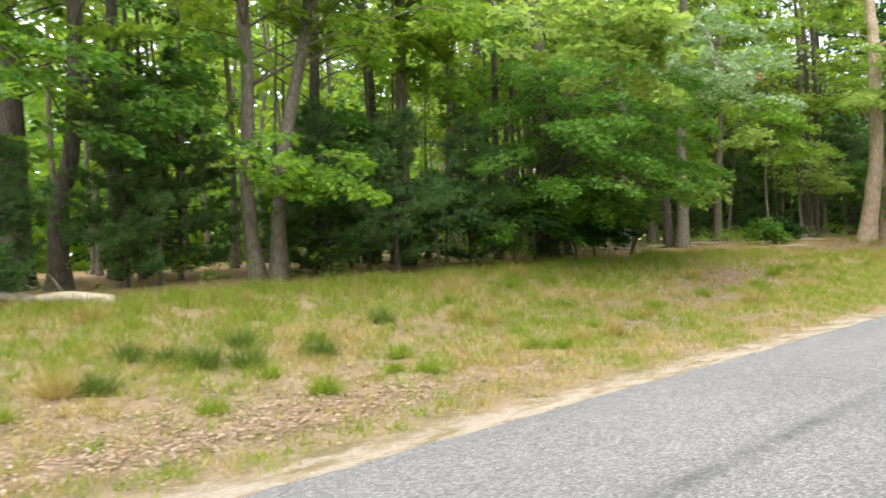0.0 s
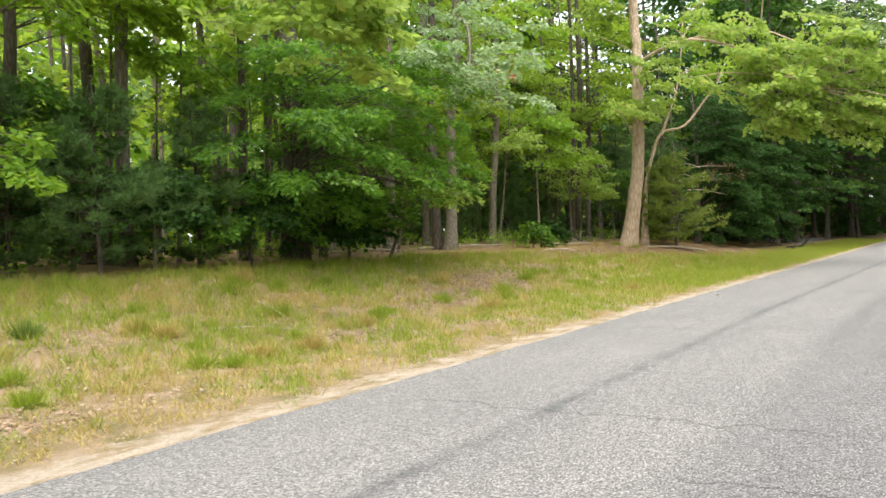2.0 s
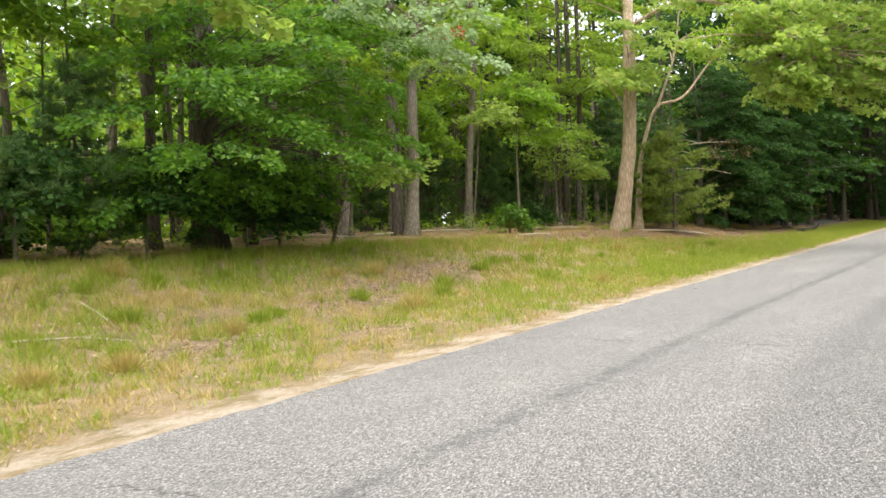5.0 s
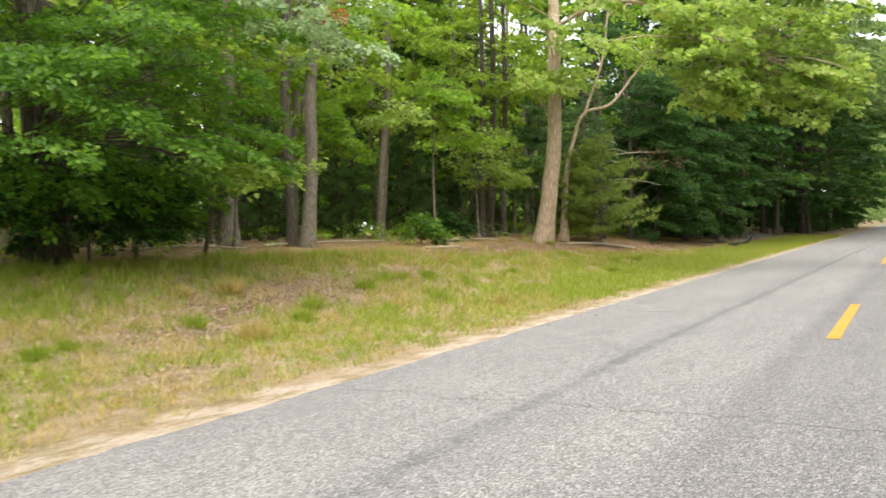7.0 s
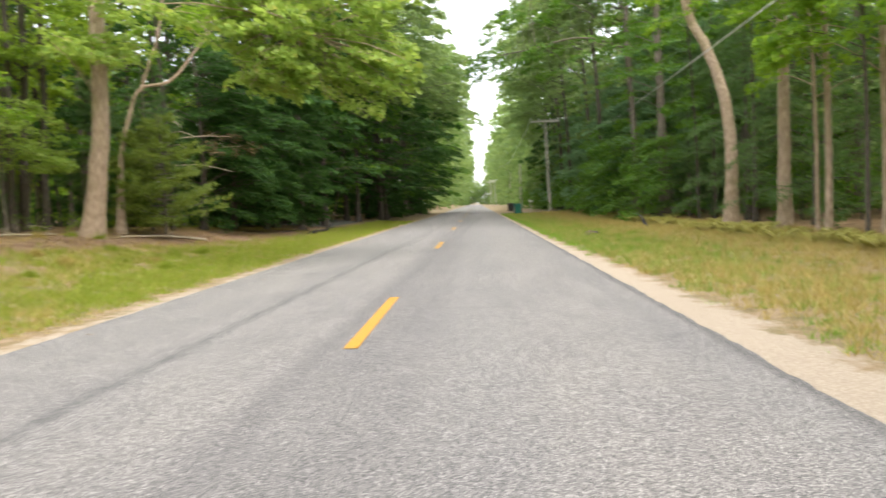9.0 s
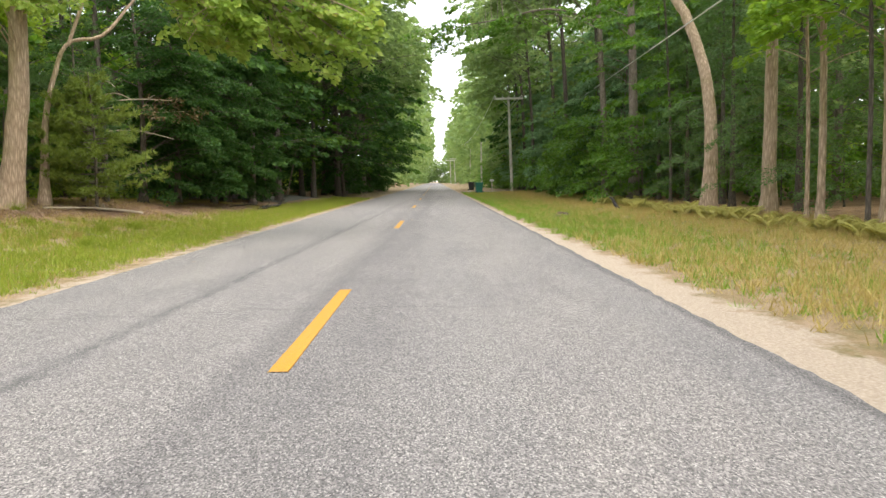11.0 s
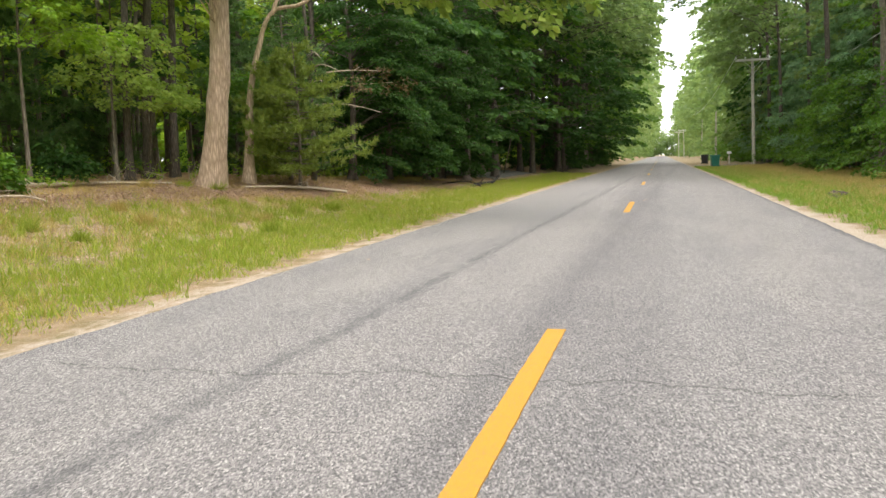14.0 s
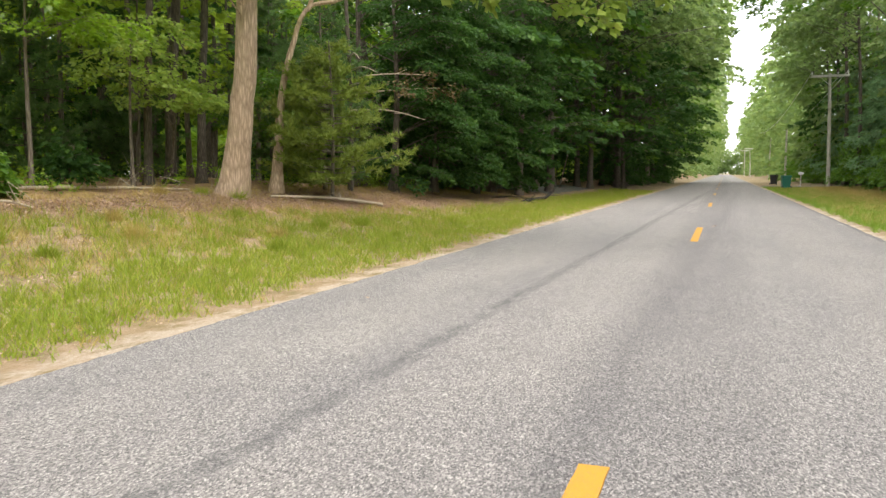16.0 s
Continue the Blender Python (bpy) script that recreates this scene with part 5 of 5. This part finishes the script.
def clod(x, y, r, label, seed):
    bm = bmesh.new()
    bmesh.ops.create_icosphere(bm, subdivisions=3, radius=r)
    for w in bm.verts:
        k = 1 + 0.35 * noise.noise(w.co * (2.2 / r) + Vector((seed, 0, 0))) + 0.2 * noise.noise(w.co * (6 / r))
        w.co = Vector((w.co.x * k * 1.6, w.co.y * k, max(-0.05, w.co.z * k * 0.42)))
    ob = part("earth_clod", bm_mesh("earth_clod", bm), M["dirt"])
    ob.location = base(x, y)
    tagged(ob, label, "clod", "earth clods")


clod(38.0, -4.75, 0.28, "dark clod of earth thrown up on the grass", 1)
clod(36.4, -4.4, 0.2, "dark clod of earth on the grass", 2)


def fern(x, y, size, seed):
    g = np.random.default_rng(seed)
    P, D, S = [], [], []
    for k in range(9):
        a = g.uniform(0, 2 * math.pi)
        ln = size * g.uniform(0.7, 1.1)
        for q in np.linspace(0.15, 1, 14):
            c = np.array([math.cos(a) * ln * q * 0.8, math.sin(a) * ln * q * 0.8, ln * (1.35 * q - 0.75 * q * q)])
            for sgn in (-1, 1):
                P.append(c)
                D.append((-math.sin(a) * sgn + 0.4 * math.cos(a), math.cos(a) * sgn + 0.4 * math.sin(a), -0.15))
                S.append(ln * 0.3 * math.sin(math.pi * (0.12 + 0.85 * q)) + 0.02)
    v, f = leaves(np.array(P), np.array(D), np.array(S), 0.16, 0.2, g)
    return to_mesh("fern", v, f)


kinds = [fern(0, 0, 0.5, 1), fern(0, 0, 0.6, 2), fern(0, 0, 0.4, 3)]
g = np.random.default_rng(610)
for k in range(64):
    x = g.uniform(24, 50)
    ob = part("fern", kinds[k % 3], M["fern"])
    ob.matrix_basis = pose(*base(x, -8.55 + g.normal(0, 0.4)), 0, 0, g.uniform(0, 360))
    tagged(ob, "yellowing fern clump along the wood's edge", "fern", "ferns")

for x, y, q in ((34.9, 0.42, 0.6), (35.3, 0.36, 2.1), (17.2, 3.9, 1.1), (23.4, 3.7, 4.0)):
    v, f = leaves(np.array([[x, y, 0.012 if y < 2 else -0.03]]), np.array([[math.cos(q), math.sin(q), 0.1]]), np.array([0.1]), 0.36, 0.2, g)
    tagged(part("fallen_leaf", to_mesh("fallen_leaf", v, f), M["litter"]), "single dry fallen leaf lying on the asphalt", "leaf", "leaves on the road")

# ---- grass and fallen leaves ----
PATCHES = [(2.0, 6.0, 2.6, 0.75), (13.6, 8.0, 1.2, 0.5), (9.6, 7.2, 1.0, 0.35), (26.5, 11.3, 4.0, 0.7), (30.5, 10.9, 6.5, 1.0), (17.3, 9.5, 3.0, 1.0), (16.2, 8.9, 1.9, 0.7), (14.3, 8.8, 1.4, 0.55), (20.6, 9.6, 1.6, 0.6), (12.6, 8.2, 0.5, 0.35), (10.9, 8.5, 0.6, 0.35), (20.9, 9.9, 1.5, 0.5), (11.4, 6.2, 0.9, 0.3), (20.2, 8.5, 0.8, 0.4), (1.6, 7.0, 2.8, 0.9), (3.4, 6.2, 2.2, 0.5), (6.5, 9.1, 0.9, 0.4), (6.4, 8.6, 0.8, 0.3), (24.4, 9.1, 1.2, 0.5), (23.0, 7.7, 0.8, 0.35), (32.5, 11.2, 4.0, 0.9), (0.0, 8.2, 2.0, 0.8), (4.0, 7.4, 1.6, 0.5), (39, 10.0, 6, 1.5), (46, 9.3, 5, 1.5), (21.5, -7.2, 1.6, 0.5), (23.0, -8.4, 1.2, 0.5)]


def bare(x, y):
    """How bare the turf is, 0 to 1."""
    k = np.zeros_like(x)
    for cx, cy, a2, b2 in PATCHES:
        k = np.maximum(k, np.exp(-(((x - cx) / a2) ** 2 + ((y - cy) / b2) ** 2) ** 1.5))
    return k


def blades(x, y, h, g, width=0.014, lean=0.65):
    n = len(x)
    z = ground_height(x, y) - 0.01
    p = np.stack([x, y, z], 1)
    a = g.uniform(0, 2 * np.pi, n)
    s = np.stack([np.cos(a), np.sin(a), 0 * a], 1) * (width * g.uniform(0.6, 1.3, n))[:, None]
    d = np.stack([g.normal(0, lean, n), g.normal(0, lean, n), np.ones(n)], 1)
    d /= np.linalg.norm(d, axis=1)[:, None]
    v = np.stack([p - s * 0.5, p + s * 0.5, p + d * h[:, None]], 1).reshape(-1, 3)
    return v, np.arange(3 * n).reshape(n, 3)


def turf(name, mat, label, n, xr, yr, tall, keep, seed, width=0.014, tuft=7, near=0.0):
    g = np.random.default_rng(seed)
    x = xr[0] + (xr[1] - xr[0]) * g.random(n) ** (1 + near)
    y = g.uniform(*yr, n)
    ok = g.random(n) < keep(x, y)
    x, y = np.repeat(x[ok], tuft), np.repeat(y[ok], tuft)
    x, y = x + g.normal(0, 0.05, len(x)), y + g.normal(0, 0.05, len(y))
    v, f = blades(x, y, tall(x, y) * g.uniform(0.5, 1.2, len(x)), g, width)
    tagged(part(name, to_mesh(name, v, f), mat), label, "grass", kind="stuff")


def fringe(x, y):
    """Fewer blades at the sandy edges of the verge."""
    return np.clip((x + 9) / 4, 0, 1) * np.clip((y - np.interp(x, [11, 19], [4.85, 4.7]) - 0.25 * wave(x, y, 2.0)) / 0.5, 0, 1) * np.clip((np.interp(x, [18, 27, 32, 38, 60], [13.0, 11.3, 10.0, 9.0, 8.3]) + 0.5 * wave(x, y, 0.8) - y) / 0.8, 0, 1)


def fringe_r(x, y):
    return np.clip((np.interp(x, [17, 37], [-3.4, -2.95]) + 0.2 * wave(x, y, 2.0) - y) / 0.4, 0, 1)


def green(x, y):
    return np.clip(0.5 + 0.75 * wave(x, y, 0.75, 0.6) + 0.35 * wave(x, y, 2.2, 3.0) + np.interp(x, [0, 18, 24], [-0.1, 0.05, 0.85]) * np.interp(y, [5, 8, 10], [1, 1, 0.3]) + np.interp(y, [7.2, 9, 10.5], [0, 0.3, 0.5]), 0, 1)


def height_l(x, y):
    return np.interp(y, [5, 7, 10, 11.5, 13], [0.11, 0.18, 0.23, 0.27, 0.3])


turf("green_grass", M["grass"], "green tufts of roadside grass", 52000, (-9, 75), (4.62, 13), height_l, lambda x, y: fringe(x, y) * green(x, y) * (1 - 0.97 * bare(x, y)) * np.where(wave(x, y, 2.4, 1.0) + 0.5 * wave(x, y, 5.3, 2.0) > -0.2, 1.0, 0.3), 701, 0.0135, 10, 0.6)
turf("dry_grass", M["straw"], "dry straw-coloured roadside grass", 52000, (-9, 75), (4.8, 13), lambda x, y: height_l(x, y) * 0.95, lambda x, y: fringe(x, y) * (1 - 0.75 * green(x, y)) * (1 - 0.75 * bare(x, y)) * np.where(wave(x, y, 2.1, 3.0) > -0.3, 1.0, 0.4), 702, 0.011, 9, 0.6)
turf("tall_straw", M["straw"], "tall dry grass stalks at the foot of the wood", 1500, (-5, 40), (10.6, 13), lambda x, y: 0.45 + 0 * x, lambda x, y: 0.6 + 0 * x, 703, 0.008, 3)
turf("dry_grass", M["straw"], "sparse dry grass among brown litter on the bank", 15000, (18, 52), (8.2, 12.6), lambda x, y: 0.13 + 0 * x, lambda x, y: 0.9 * (wave(x, y, 1.1, 4.0) > -0.25) * (1 - 0.6 * bare(x, y)), 706, 0.010, 6, 0.2)
turf("green_grass", M["grass"], "fresh green grass strip along the asphalt", 8000, (14, 62), (5.0, 8.2), lambda x, y: 0.15 + 0 * x, lambda x, y: np.clip((x - 14) / 9, 0, 1) * np.clip((8.0 + 0.5 * wave(x, y, 0.9) - y) / 1.2, 0, 1) * np.clip((y - 4.95 - 0.2 * wave(x, y, 2.0)) / 0.4, 0, 1), 707, 0.0125, 9, 0.4)
turf("green_grass", M["lush"], "green roadside grass strip", 44000, (-12, 90), (-10, -2.95), lambda x, y: 0.16 + 0 * x, lambda x, y: fringe_r(x, y) * np.interp(x, [-12, 18, 30], [0.0, 0.22, 1.0]) * np.interp(y, [-10, -7, -5.5, -4], [0.12, 0.2, 0.9, 1.0]), 704, 0.015, 9, 0.5)
turf("dry_grass", M["straw"], "dry straw-coloured grass before the trees", 40000, (-12, 90), (-10.2, -3.3), lambda x, y: 0.24 + 0 * x, lambda x, y: fringe_r(x, y) * np.interp(x, [-12, -6, 7], [0.0, 0.3, 1.0]) * np.maximum(np.interp(y, [-10, -7, -5.5, -4], [0.9, 0.7, 0.3, 0.2]), np.interp(x, [18, 30], [0.75, 0.2])), 705, 0.012, 9, 0.5)


def tussock(x, y, size, seed, mat="grass", label="dense green tussock of grass among dead leaves"):
    g = np.random.default_rng(seed)
    n = 380
    a, r = g.uniform(0, 2 * np.pi, n), size * 0.35 * np.sqrt(g.random(n))
    p = np.stack([np.cos(a) * r, np.sin(a) * r, np.full(n, -0.02)], 1)
    d = np.stack([np.cos(a) * r / size * 2.0, np.sin(a) * r / size * 2.0, np.ones(n)], 1) + g.normal(0, 0.25, (n, 3))
    v, f = needles(p, d, size, g, 1, 0.012)
    ob = part("grass_tussock", to_mesh("grass_tussock", v, f), M[mat])
    ob.location = base(x, y)
    tagged(ob, label, "grass tussock", "tussocks")


for k, (x, y, s) in enumerate(((2.4, 8.9, 0.3), (2.7, 8.6, 0.34), (3.2, 8.5, 0.32), (4.2, 8.45, 0.32), (2.1, 9.3, 0.3), (3.5, 9.2, 0.3), (1.4, 8.3, 0.3), (6.0, 9.4, 0.28), (18.2, 8.9, 0.3), (16.0, 8.3, 0.3), (15.0, 7.6, 0.26), (13.6, 8.3, 0.26), (19.4, 9.3, 0.3), (9.8, 8.9, 0.28), (0.4, 9.0, 0.3), (4.9, 7.7, 0.25))):
    tussock(x, y, s * 1.1, 800 + k, "tuft" if k < 8 else "grass")

g = np.random.default_rng(715)
for k in range(64):
    x, y = g.uniform(-2, 34) , g.uniform(6.0, 12.2)
    if g.random() < 0.62:
        tussock(x, y, g.uniform(0.16, 0.32), 830 + k)
    else:
        tussock(x, y, g.uniform(0.22, 0.42), 830 + k, "straw", "dry straw tussock of grass on the bank")

g = np.random.default_rng(720)
x, y = [], []
for k, (cx, cy, a2, b2) in enumerate(PATCHES):
    n = int((2300 if k < 9 or a2 >= 4 else 650) * a2 * b2) + 60
    x.append(cx + g.normal(0, 0.62 * a2, n))
    y.append(cy + g.normal(0, 0.62 * b2, n))
x.append(g.uniform(-5, 40, 3500))
y.append(4.75 + np.abs(g.normal(0, 0.45, 3500)))
n = 17000
x.append(g.uniform(-5, 50, n))
y.append(np.where(g.random(n) < 0.7, g.uniform(5.0, 12.5, n), g.uniform(12, 19, n)))
x, y = np.concatenate(x), np.concatenate(y)
ok = y > 4.75
ok |= y < -3.6
x, y = x[ok], y[ok]
p = np.stack([x, y, ground_height(x, y) + g.uniform(0.005, 0.05, len(x))], 1)
a = g.uniform(0, 2 * np.pi, len(x))
small = np.where(y < 5.6, 0.6, 1.0)
v, f = leaves(p, np.stack([np.cos(a), np.sin(a), g.normal(0, 0.15, len(x))], 1), g.uniform(0.022, 0.055, len(x)) * small, 0.34, 0.22, g)
tagged(part("leaf_litter", to_mesh("leaf_litter", v, f), M["litter"]), "scattered brown and tan fallen leaves", "fallen leaves", kind="stuff")
